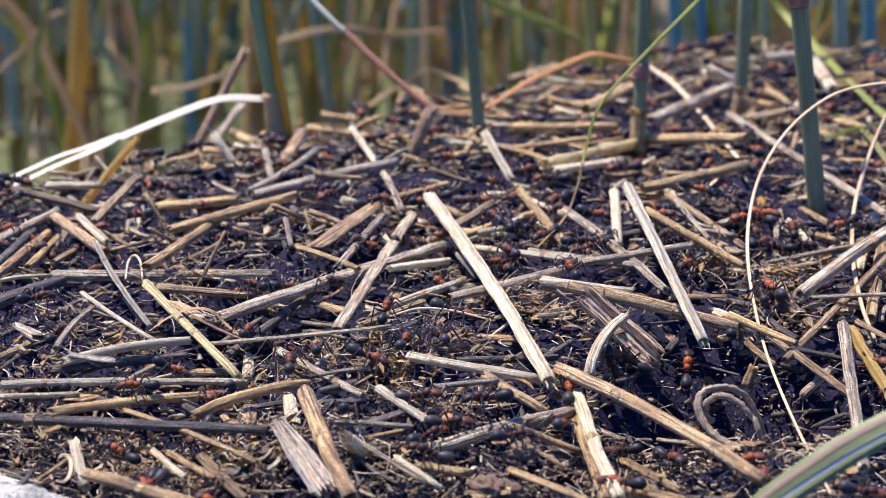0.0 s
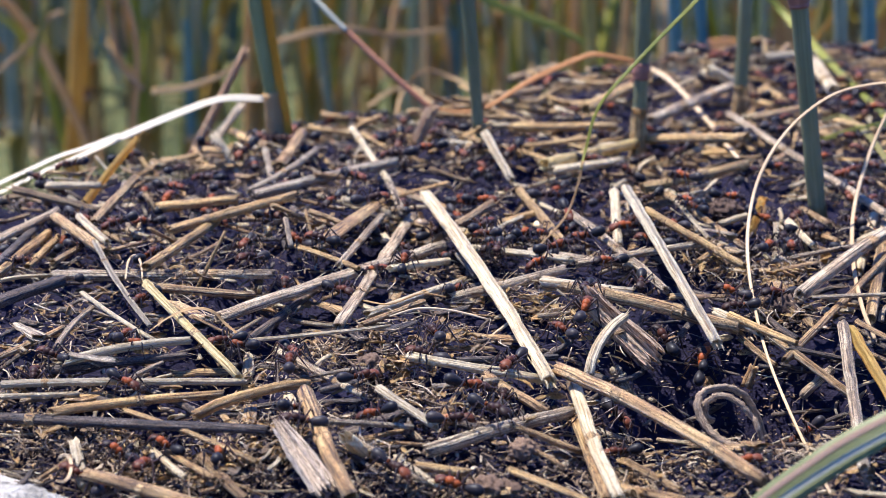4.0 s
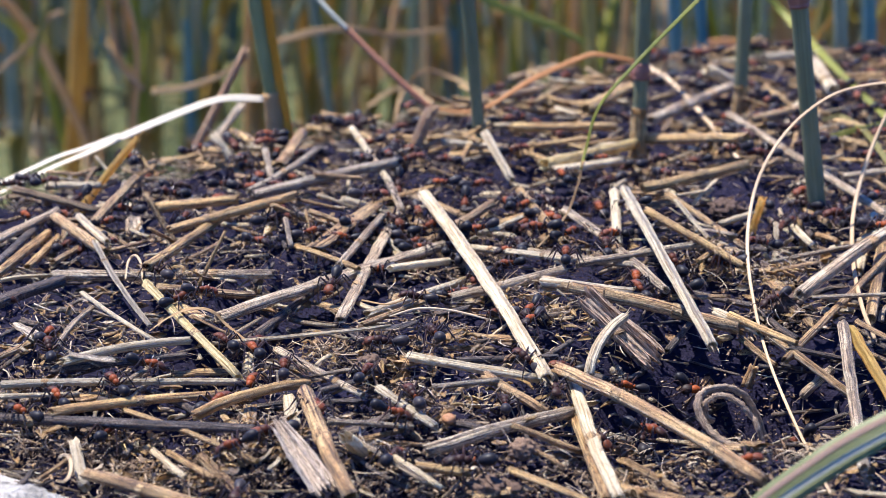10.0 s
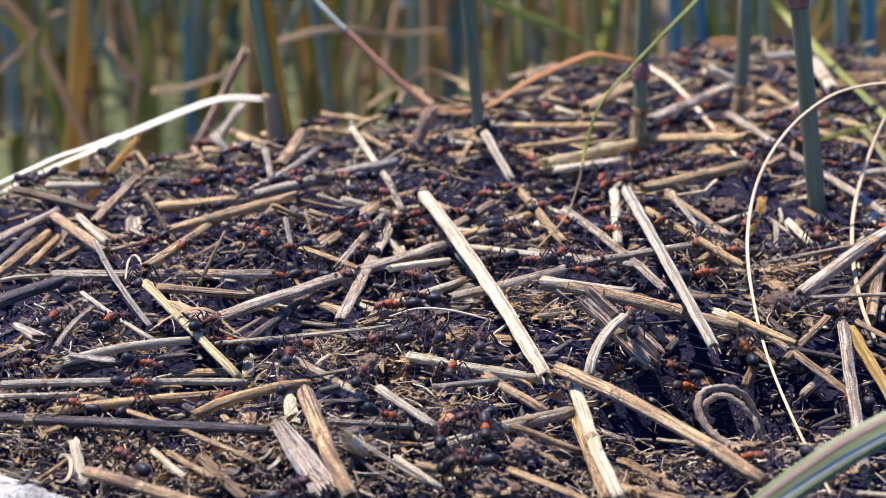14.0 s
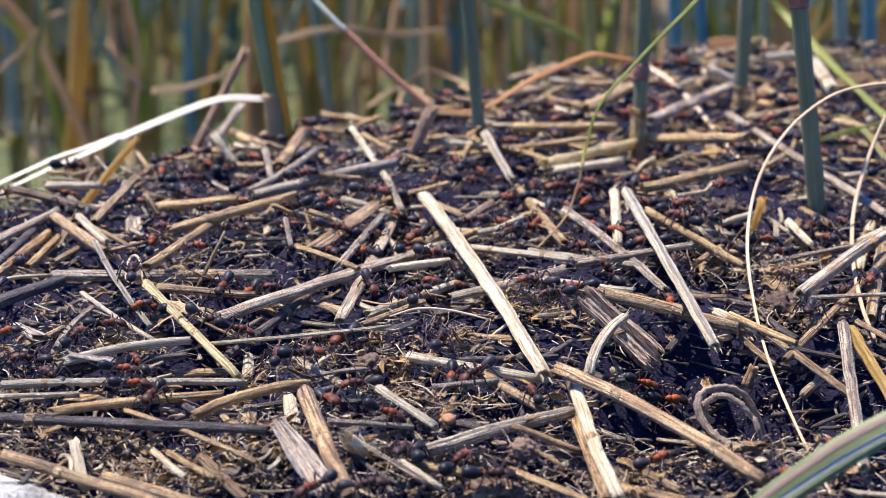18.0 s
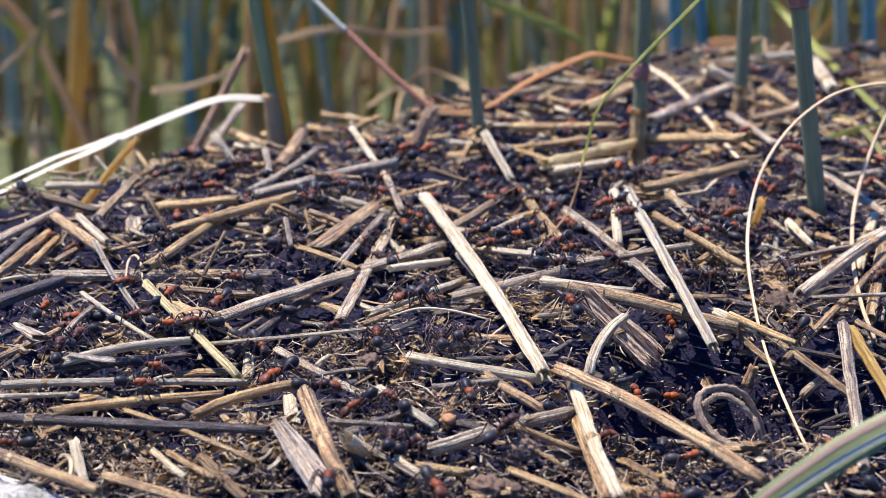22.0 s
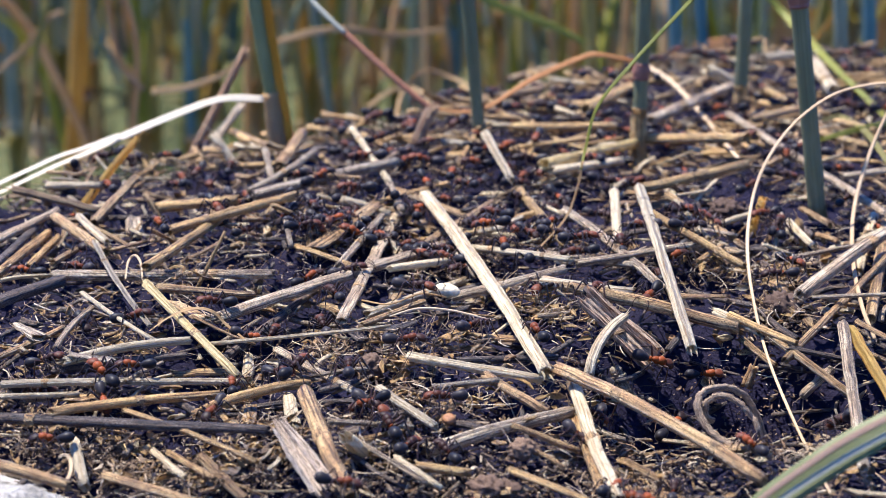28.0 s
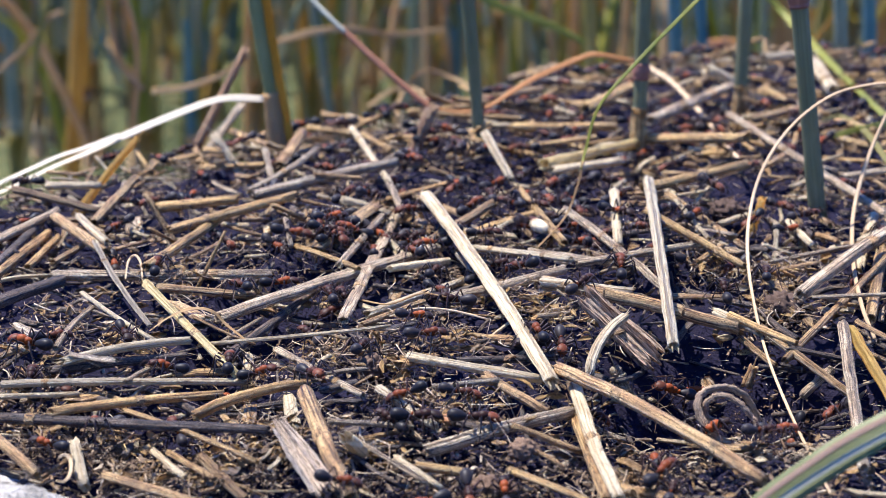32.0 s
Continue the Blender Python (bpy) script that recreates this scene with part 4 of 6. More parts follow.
straw("stalk", "brown dry stalk lying on the mound", BROWN, -2.5, 370.0, 122.8, 4.9, 368.8, 120.5, 0.92)
straw("stalk", "brown dry stalk lying on the mound", BROWN, -22.7, 358.0, 124.3, -14.4, 360.0, 123.1, 1.00)
straw("stalk", "weathered grey fibrous straw on the mound", GREY, -25.9, 333.8, 121.9, -24.6, 327.2, 118.7, 0.92, hollow=0.35)
straw("stalk", "weathered grey fibrous straw on the mound", GREY, -32.7, 377.2, 124.8, -30.9, 367.0, 121.4, 1.24, hollow=0.35)
straw("stalk", "brown dry stalk lying on the mound", BROWN, -43.9, 425.5, 119.1, -33.3, 390.8, 122.8, 1.58)
straw("stalk", "brown dry stalk lying on the mound", BROWN, -30.0, 374.8, 122.1, -27.2, 396.2, 124.3, 2.35)

# ---------- upright sticks, moved straws and special pieces (millimetres) ----------
straw("twig", "bare brown twig standing aslant out of the mound", TWIG, -52.6, 417.1, 112.8, -40.5, 423.1, 136.3, 2.21, taper=0.75, jag=0.6)
straw("stalk", "yellow broken stalk with a frayed dark tip", YELLOW, -65.9, 363.2, 115.4, -54.8, 367.2, 128.8, 1.75, taper=0.8, bow=-0.7)
straw("stub", "broken brown stub standing up from the mound", TWIG, -7.5, 388.5, 118.8, -1.9, 390.5, 130.4, 2.58, jag=0.5)
straw("twig", "grey twig leaning behind the brown one", GREY, -49.0, 420.6, 115.0, -41.9, 428.6, 124.1, 1.99)
straw("stalk", "pale brown stalk leaning into the mound", PALE, -36.5, 384.8, 116.1, -43.6, 387.8, 125.9, 1.82)
straw("stalk", "thin reddish stalk standing aslant", BROWN, -45.3, 346.2, 113.8, -51.2, 349.2, 122.8, 1.27)
straw("splinter", "thin orange-brown splinter standing up", GOLD, -38.8, 316.5, 114.3, -34.3, 318.5, 123.4, 0.81, taper=0.7)
straw("stalk", "short yellow stalk standing up", YELLOW, 52.8, 347.8, 115.4, 54.8, 348.8, 122.1, 1.37)
straw("stalk", "short orange stalk standing up in the litter", GOLD, 61.4, 342.5, 113.7, 60.1, 343.5, 119.4, 1.36)
straw("straw", "curved pale straw rising from the litter", PALE, 20.9, 285.5, 109.9, 26.9, 296.0, 116.0, 1.6, bow=-1.1, sag=0.6)
straw("straw", "short cream straw stub standing up", PALE, -28.5, 289.5, 108.3, -28.7, 295.0, 110.0, 1.67)
straw("straw", "short bleached straw stub standing up", PALE, -20.2, 269.5, 106.9, -21.4, 276.5, 109.6, 2.04)
straw("straw", "bleached straw stub bent at the ground", PALE, -46.7, 256.0, 104.2, -49.1, 263.0, 108.1, 1.60)
slab("wood_piece", "fibrous split piece of grey wood leaning up", WOOD, -15.0, 249.5, 106.4, -21.3, 257.5, 112.2, 3.9, 1.0, 0.55)
slab("bark_piece", "broad piece of brown bark lying on the slope", BARK, 31.5, 297.0, 109.0, 21.5, 302.0, 117.4, 4.4, 1.1, 0.8)
straw("chip", "pale grey wood chip in the litter", GREY, 24.7, 287.2, 99.5, 29.3, 287.2, 97.3, 1.99, flat=0.6, jag=0.8, category="wood chip")
straw("stalk", "weathered knobby stub in the litter", GREY, 27.1, 294.7, 104.8, 25.4, 294.7, 108.5, 2.02)
pebble("seed", "orange-brown seed lying among the straw", SEED, 0.8, 270.5, 108.6, 1.08)
pebble("soil_lump", "brown crumbly lump of earth in the litter", CLOD, 10.6, 262.5, 107.0, 1.81)
pebble("soil_lump", "brown crumbly lump of earth in the litter", CLOD, 5.7, 254.7, 104.4, 2.21)
pebble("soil_lump", "brown crumbly lump of earth in the litter", CLOD, 8.9, 254.7, 103.9, 1.92)
pebble("soil_lump", "clod of dark earth between the stalks", CLOD, 52.7, 311.5, 112.9, 3.02)
pebble("soil_lump", "clod of dry earth in the litter", CLOD, 48.8, 350.5, 119.5, 2.56)
pebble("soil_lump", "clod of fibrous earth in the litter", CLOD, -10.5, 288.2, 110.5, 2.29)
pebble("seed", "pale grey seed husk in the litter", GREY, -3.8, 347.5, 117.9, 1.16)
pebble("seed", "pale cream seed in the litter", PALE, 16.6, 347.5, 117.5, 1.16)
straw("straw", "hollow straw end pointing out of the litter", PALE, -10.8, 261.5, 107.1, -12.6, 256.5, 110.8, 2.11, hollow=0.78)

# straws that the ants shift about, and one beside them
CARRIED = straw("straw", "pale straw being dragged about by ants", PALE, 31.6, 349.0, 124.1, 36.8, 282.5, 116.1, 1.9)
MAIN_STRAW = straw("straw", "long cream straw lying across the mound", PALE, -1.2, 347.0, 122.1, 15.9, 274.5, 112.0, 2.35, bow=-0.8)
GREY_STRAW = straw("straw", "grey fibrous straw leaning on others", GREY, -5.2, 348.8, 119.3, -15.7, 295.2, 114.1, 2.07, flat=0.6)
straw("straw", "pale yellow straw sloping down the litter", LEMON, -45.4, 307.2, 118.0, -29.1, 283.8, 110.5, 1.43)
DRAGGED = straw("straw", "brown straw being dragged past a stone", BROWN, -45.9, 252.0, 107.6, -24.3, 237.8, 107.0, 1.65)

# ---------- grass blades and green stems (millimetres) ----------
blade("dry_grass", "bleached white dry leaf arching from a stem", WHITE_LEAF, [(-35.8, 413.0, 128.0, 1.61), (-44.3, 410.0, 128.5, 1.61), (-53.8, 404.0, 126.0, 1.70), (-63.8, 396.0, 122.8, 1.61), (-68.5, 391.0, 121.2, 1.27), (-72.8, 385.0, 120.2, 1.06), (-76.9, 378.0, 119.1, 1.02), (-80.7, 371.0, 118.1, 0.94), (-83.8, 366.0, 117.6, 1.02)], face=(-0.25, -0.8, 0.7))
blade("leaf_fork", "x", WHITE_LEAF, [(-62.7, 397.0, 123.9, 0.7), (-68.3, 390.0, 122.6, 1.0), (-72.6, 384.0, 122.0, 1.05), (-76.6, 377.0, 121.0, 1.1), (-80.4, 370.0, 120.1, 1.05), (-83.5, 365.0, 119.5, 0.8)], face=(-0.25, -0.8, 0.7))
blade("dry_grass", "thin red and green leaf stalk bending down", RED_LEAF, [(-2.0, 410.0, 126.2, 1.02), (-9.5, 412.0, 132.3, 1.25), (-18.8, 415.0, 140.5, 1.25), (-22.0, 416.0, 143.3, 0.91)], thick=0.6)
blade("upper_leaf", "x", MIDRIB, [(-19.4, 414.5, 141.2, 0.91), (-23.1, 416.0, 144.4, 1.14), (-27.1, 418.0, 148.2, 1.14), (-31.7, 420.0, 152.8, 0.92)], thick=0.6)
blade("dry_grass", "orange dry leaf arching over the crest", ORANGE_LEAF, [(-1.5, 400.0, 128.5, 0.66), (3.4, 400.0, 127.8, 0.77), (8.9, 400.0, 128.9, 0.88), (17.3, 405.0, 133.2, 1.11), (27.6, 410.0, 136.9, 1.13), (31.1, 410.0, 137.4, 1.01), (38.4, 412.0, 135.7, 0.91)], thick=0.3, face=(-0.2, -0.9, 0.5))
blade("dry_grass", "tan dry leaf curving down to the mound", CREAM_LEAF, [(45.6, 458.5, 127.4, 0.89), (49.7, 447.3, 125.7, 0.99), (54.1, 431.5, 121.9, 1.08), (53.5, 383.2, 124.0, 0.96), (53.5, 370.5, 124.6, 0.72)], thick=0.6)
blade("green_grass", "thin green blade drooping over the mound", GREEN_LEAF, [(23.1, 342.0, 128.5, 0.38), (24.1, 344.0, 131.8, 0.48), (26.3, 345.0, 138.7, 0.57), (32.6, 345.0, 146.3, 0.67), (42.3, 345.0, 156.5, 0.76), (45.8, 345.0, 160.3, 0.76)], thick=0.4, face=(-0.4, -0.8, 0.6))
blade("tip", "x", TAN_LEAF, [(23.5, 342.5, 129.8, 0.38), (22.5, 341.0, 125.8, 0.38), (20.3, 338.0, 121.2, 0.38), (15.1, 326.5, 118.7, 0.27)], thick=0.5)
blade("green_grass", "thin green blade behind the mound", GREEN_LEAF, [(2.6, 600.0, 129.3, 1.97), (15.6, 600.0, 122.8, 2.46), (32.0, 600.0, 116.5, 2.30), (45.2, 600.0, 109.6, 1.32)])
blade("green_grass", "long green blade with an orange tip", GREEN_LEAF, [(76.0, 500.0, 139.7, 1.38), (82.9, 495.0, 132.5, 1.92), (87.8, 468.5, 126.6, 1.96), (88.5, 414.7, 124.9, 1.63), (90.7, 393.2, 122.8, 1.34)])
blade("dry_grass", "thin tan grass stalk arching in a loop", CREAM_LEAF, [(78.1, 345.0, 142.7, 0.43), (71.5, 345.0, 142.3, 0.57), (64.4, 342.0, 140.9, 0.57), (57.7, 340.0, 136.1, 0.56), (52.6, 336.0, 129.7, 0.55), (49.8, 330.0, 123.0, 0.55), (48.2, 317.8, 117.2, 0.53), (47.9, 298.5, 110.9, 0.44), (49.2, 280.0, 106.0, 0.42), (48.3, 244.5, 107.6, 0.32)], thick=0.8, face=(-0.5, -0.5, 0.7))
blade("dry_grass", "thin tan stalk bending to the ground", CREAM_LEAF, [(76.9, 350.0, 139.6, 0.59), (72.7, 348.0, 130.2, 0.69), (69.2, 342.0, 121.7, 0.68), (66.3, 326.5, 116.8, 0.65), (63.5, 304.5, 115.3, 0.61), (63.2, 292.8, 113.5, 0.51)], thick=0.8, face=(-0.5, -0.5, 0.7))
blade("green_grass", "broad green blade with a pale midrib and rose margins", BROAD, [(34.4, 232.0, 106.9, 3.3), (38.2, 232.0, 110.8, 3.6), (42.8, 232.0, 114.4, 3.8), (47.8, 232.0, 117.9, 3.9), (53.5, 232.0, 121.2, 3.9)], fold=0.35, face=(-0.15, -0.8, 0.6))
blade("edge", "x", ROSE, [(33.7, 231.5, 108.0, 0.6), (37.5, 231.3, 111.9, 0.7), (42.1, 231.3, 115.6, 0.75), (47.1, 231.3, 119.2, 0.75), (52.9, 231.4, 122.5, 0.7)], fold=0.1, face=(-0.15, -0.8, 0.6))
blade("lower_edge", "x", ROSE, [(34.8, 231.3, 106.0, 0.6), (38.6, 231.2, 109.9, 0.75), (43.2, 231.2, 113.5, 0.8), (48.2, 231.2, 117.0, 0.8), (54.0, 231.3, 120.3, 0.75)], fold=0.1, face=(-0.15, -0.8, 0.6))
blade("midrib", "x", MIDRIB, [(34.3, 231.2, 106.8, 0.4), (38.1, 230.9, 110.7, 0.6), (42.7, 230.9, 114.2, 0.75), (47.8, 230.9, 117.7, 0.75), (53.6, 231.0, 121.0, 0.7)], fold=0.1, face=(-0.15, -0.8, 0.6))
blade("green_grass", "green blade lying across the crest", GREEN_LEAF, [(72.8, 396.2, 122.9, 0.78), (79.1, 395.5, 124.9, 1.11), (91.9, 409.2, 124.5, 1.04)])
blade("green_grass", "olive blade bending down at the crest", OLIVE_LEAF, [(75.0, 406.0, 125.1, 0.80), (80.7, 415.7, 123.8, 1.17), (81.2, 395.0, 125.0, 1.56), (81.9, 371.8, 122.3, 1.05)])
blade("bark_strip", "curled bleached strip of bark standing up", CREAM_LEAF, [(-50.3, 258.2, 107.5, 0.38), (-49.5, 258.5, 107.7, 0.45), (-48.7, 257.8, 107.2, 0.53), (-48.4, 255.5, 106.3, 0.45), (-48.9, 253.8, 105.8, 0.37), (-50.0, 253.8, 105.9, 0.22)], thick=0.3)
blade("dry_grass", "tan curled strip of leaf over the straw", TAN_LEAF, [(-43.1, 294.0, 114.3, 0.25), (-40.6, 296.5, 115.6, 0.42), (-37.5, 298.5, 116.4, 0.59), (-34.5, 299.0, 115.9, 0.51), (-32.1, 298.0, 114.0, 0.42), (-28.3, 292.8, 112.8, 0.25)], thick=0.2, face=(-0.4, -0.5, 0.8))
blade("fibre", "thin pale fibre standing in an arch", CREAM_LEAF, [(-48.8, 309.7, 118.0, 0.26), (-50.2, 322.0, 117.6, 0.36), (-49.1, 322.0, 118.7, 0.36), (-47.3, 316.0, 119.0, 0.36), (-46.3, 310.5, 118.0, 0.26)], thick=0.8)
blade("fibre", "thin pale fibre curving over the litter", CREAM_LEAF, [(-7.9, 297.5, 115.5, 0.25), (-3.7, 299.0, 116.3, 0.34), (1.3, 299.0, 116.0, 0.34), (6.8, 297.7, 115.0, 0.25)], thick=0.8)
blade("fibre", "thin pale fibre curving over the litter", TAN_LEAF, [(-12.5, 309.5, 114.7, 0.26), (-8.0, 301.2, 116.4, 0.25), (-3.4, 306.0, 116.7, 0.26), (0.5, 305.7, 116.3, 0.17)], thick=0.8)
blade("dry_grass", "tan dry leaf hooked between the reeds", TAN_LEAF, [(-90.4, 560.0, 132.5, 1.58), (-89.1, 560.0, 120.3, 1.69), (-86.7, 560.0, 111.0, 1.80), (-81.2, 560.0, 104.8, 1.58)])
blade("dry_grass", "tan dry leaf hanging between the reeds", TAN_LEAF, [(-87.9, 570.0, 131.3, 1.60), (-84.5, 570.0, 118.9, 1.71), (-84.6, 570.0, 103.1, 1.51), (-86.8, 570.0, 88.8, 1.30)])
blade("dry_grass", "tan dry leaf sagging between the reeds", TAN_LEAF, [(-77.8, 550.0, 106.2, 1.87), (-68.4, 550.0, 107.3, 1.66), (-58.6, 550.0, 110.8, 1.45), (-51.7, 550.0, 116.4, 1.24)])
blade("dry_grass", "golden dry leaf arching between the reeds", TAN_LEAF, [(-48.1, 600.0, 112.1, 1.80), (-38.9, 610.0, 113.5, 2.05), (-27.7, 620.0, 113.1, 1.73), (-14.4, 630.0, 110.0, 1.41), (1.0, 640.0, 110.3, 1.43)])
blade("dry_grass", "golden dry leaf bent behind the stub", TAN_LEAF, [(-11.6, 500.0, 107.4, 0.75), (-10.3, 520.0, 110.9, 0.88), (-4.8, 520.0, 116.5, 0.88), (2.3, 520.0, 114.8, 0.97), (7.8, 510.0, 113.6, 0.86)])
blade("dry_grass", "tan dry leaf loop behind the crest", TAN_LEAF, [(-19.5, 530.0, 105.5, 1.09), (-13.9, 540.0, 107.9, 1.21), (-7.3, 540.0, 108.5, 1.21), (-2.0, 530.0, 105.5, 1.09)])
blade("dry_grass", "thin tan leaf leaning among the reeds", TAN_LEAF, [(-138.3, 620.0, 96.4, 1.42), (-125.9, 620.0, 106.6, 1.65), (-117.9, 620.0, 116.0, 1.65), (-113.2, 620.0, 118.5, 1.17)])
blade("dry_grass", "pale olive leaf rising among the reeds", OLIVE_LEAF, [(-123.8, 600.0, 69.4, 1.39), (-118.8, 600.0, 104.7, 2.05), (-115.2, 600.0, 119.5, 1.82), (-111.9, 600.0, 129.3, 1.36)])
blade("dry_grass", "brown leaf across the far stems", ORANGE_LEAF, [(75.4, 620.0, 107.5, 2.74), (83.9, 620.0, 108.7, 3.43), (90.7, 620.0, 108.0, 2.40)])
blade("dry_grass", "tan leaf at the far stems", YELLOW_LEAF, [(105.8, 600.0, 109.6, 1.67), (112.0, 600.0, 117.9, 2.34), (116.4, 600.0, 127.6, 2.00)])

stem("thick blue-green stem with a red-brown node", STEM, [(65.4, 354.0, 117.4, 3.30), (62.5, 354.0, 139.6, 3.21), (59.7, 354.0, 161.1, 3.13)], nodes=(0.91,))
stem("blue-green stem with a brown node on the mound", STEM, [(37.9, 398.0, 117.3, 2.66), (38.2, 398.0, 136.0, 2.80), (38.6, 398.0, 154.2, 2.95)], nodes=(0.5,), foot=0.4)
stem("slim blue-green stem on the mound crest", STEM, [(7.3, 399.5, 120.4, 2.21), (5.8, 399.5, 137.4, 2.58), (4.4, 399.5, 154.0, 2.94)])
stem("blue-green stem with a tan foot", STEM, [(62.5, 433.2, 119.8, 2.65), (62.8, 433.2, 135.1, 3.00), (63.1, 433.2, 150.1, 3.35)], foot=0.3)
stem("blue-green stem behind the crest", BLUE_STEM, [(99.9, 510.0, 96.2, 3.74), (98.4, 510.0, 119.0, 3.71), (96.9, 510.0, 141.3, 3.68)])
stem("slim teal stem behind the crest", DARK_STEM, [(69.1, 530.0, 84.7, 2.67), (67.1, 530.0, 112.1, 2.79), (65.1, 530.0, 139.0, 2.91)], nodes=(0.45,))
stem("slim teal stem behind the crest", OLIVE_LEAF, [(38.3, 510.0, 89.0, 2.84), (37.0, 510.0, 115.5, 2.95), (35.6, 510.0, 141.3, 3.07)])
stem("slim teal stem behind the crest", DARK_STEM, [(64.6, 550.0, 72.5, 3.39), (62.6, 550.0, 105.0, 3.50), (60.7, 550.0, 136.7, 3.62)])
stem("dark teal stem behind the crest", DARK_STEM, [(115.9, 550.0, 72.5, 3.75), (114.0, 550.0, 105.0, 3.71), (112.2, 550.0, 136.7, 3.68)])
stem("thick golden dry stem among the reeds", YELLOW_LEAF, [(-131.6, 720.0, 43.3, 6.09), (-128.0, 720.0, 80.7, 5.83), (-124.5, 720.0, 117.1, 5.58)])
stem("green stem with a golden dry sheath", BROAD, [(-33.0, 410.0, 116.8, 3.4), (-34.0, 410.0, 127.5, 2.9), (-35.4, 410.0, 137.1, 2.8), (-37.1, 410.0, 148.3, 2.9), (-38.2, 410.0, 155.0, 2.9)], sheath=True)
rootlet("weathered root curled into a loop in the litter", [(43.7, 262.5, 106.2), (39.2, 265.3, 106.5), (36.4, 266.7, 107.8), (34.8, 268.0, 109.8), (34.6, 269.3, 111.9), (36.2, 270.7, 112.7), (39.1, 272.0, 112.6), (41.7, 273.3, 110.9), (43.5, 274.7, 107.8), (45.0, 276.0, 104.0)], 0.95)
rootlet("weathered rootlet twisted inside a curled root", [(36.8, 270.0, 108.5), (35.6, 269.3, 109.6), (35.8, 268.7, 111.7), (37.4, 268.0, 112.9), (39.5, 267.3, 112.3), (41.4, 266.7, 110.5), (42.6, 266.0, 108.5), (43.2, 266.0, 106.0)], 0.75)

# ---------- parts of the blades ----------
def adopt(name, start, label):
    owner = [o for o in bpy.data.objects if o.get("label", "").startswith(start)][0]
    ob = bpy.data.objects[name]
    ob.parent = owner
    ob.location = ob.location - owner.location
    ob["label"] = label
    del ob["category"]


adopt("midrib", "broad green", "pale midrib")
adopt("edge", "broad green", "rose upper margin")
adopt("lower_edge", "broad green", "rose lower margin")
adopt("leaf_fork", "bleached white dry leaf", "split-off strip of the leaf")
adopt("upper_leaf", "thin red and green", "pale green upper end")
adopt("tip", "thin green blade drooping", "tan dry tip")

# ---------- a pale stone at the foot of the mound ----------
def build_stone():
    bm = bmesh.new()
    bmesh.ops.create_icosphere(bm, subdivisions=5, radius=1.0)
    for v in bm.verts:
        p = v.co.copy()
        n = noise.fractal(p * 1.6, 1.0, 2.0, 4) * 0.16 + noise.fractal(p * 7.0, 1.0, 2.0, 3) * 0.03
        v.co = Vector((p.x * 0.021, p.y * 0.016, p.z * 0.0085)) * (1 + n)
    data = bpy.data.meshes.new("stone")
    bm.to_mesh(data)
    bm.free()
    data.materials.append(STONE)
    data.polygons.foreach_set("use_smooth", [True] * len(data.polygons))
    ob = new("stone", data)
    ob.matrix_basis = pose(-0.0625, 0.247, 0.1005, -4, 10, -6)
    return tagged(ob, "pale rough stone lying at the mound's foot", "stone")


build_stone()

# ---------- the reed bed behind the mound ----------
def reed_mats(rng):
    return rng.choices((BLUE_STEM, DARK_STEM, OLIVE_LEAF, GREEN_LEAF, YELLOW_LEAF, TAN_LEAF), (34, 24, 20, 13, 5, 8))[0]


def build_reeds():
    rng = random.Random(77)
    words = {"blue_green_stem": "blue-green", "dark_teal_stem": "dark teal", "olive_blade": "olive", "green_blade": "fresh green",
             "yellow_blade": "golden dry", "tan_leaf": "tan dry"}
    for _ in range(190):
        y = rng.uniform(0.84, 1.5)
        x = rng.uniform(-0.27, 0.27) * y
        mat = reed_mats(rng)
        r = rng.uniform(0.0016, 0.0034)
        high = rng.uniform(0.13, 0.22)
        lean = (rng.gauss(0, 0.035), rng.gauss(0, 0.03))
        z0 = float(ground_h(x, y)) - 0.004
        pts = np.array([(0, 0, 0), (lean[0] * high * 0.4, lean[1] * high * 0.5, high * 0.5), (lean[0] * high, lean[1] * high, high)])
        line = spline(pts, 4)
        root = new("reed")
        root.location = (x, y, z0)
        part("stalk", tube_data("stalk", line, np.linspace(r, r * 0.75, len(line)), mat, 8, 1.0, 0.03, 0.6, rng), root)
        for k in range(rng.choice((0, 1, 1, 2))):
            h0, way = rng.uniform(0.02, 0.12), rng.uniform(0, 6.28)
            reach, rise = rng.uniform(0.03, 0.12), rng.uniform(0.02, 0.16)
            cx, cy = math.cos(way) * reach, math.sin(way) * reach
            leaf = [(0, 0, h0, 0.002), (cx * 0.35, cy * 0.35, h0 + rise, 0.0042), (cx * 0.8, cy * 0.8, h0 + rise * 1.1, 0.0035), (cx * 1.2, cy * 1.2, h0 + rise * rng.uniform(-0.3, 0.7), 0.0015)]
            part("leaf", ribbon_data("leaf", leaf, rng.choice((OLIVE_LEAF, GREEN_LEAF, TAN_LEAF, TAN_LEAF, YELLOW_LEAF, BLUE_STEM)), 0.3, steps=4, across=2), root)
        part("sheath", tube_data("sheath", line[:3], np.linspace(r * 1.3, r * 1.08, 3), rng.choice((OLIVE_LEAF, TAN_LEAF, GOLD)), 8, 1.0, 0.05, 0.9, rng), root, label="dry sheath round the foot")
        if rng.random() < 0.5:
            h0 = rng.uniform(0.03, 0.12)
            part("node", tube_data("node", [(0, 0, h0 - r), (0, 0, h0), (0, 0, h0 + r)], np.array((1.0, 1.35, 1.0)) * r, NODE_RED, 8, 1.0, 0.02, 0.9, rng), root, pose(lean[0] * h0 * 0.8, lean[1] * h0, 0), "red-brown node")
        tagged(root, words[mat.name] + " reed stem standing behind the mound", "reed", "reeds behind the mound")


build_reeds()


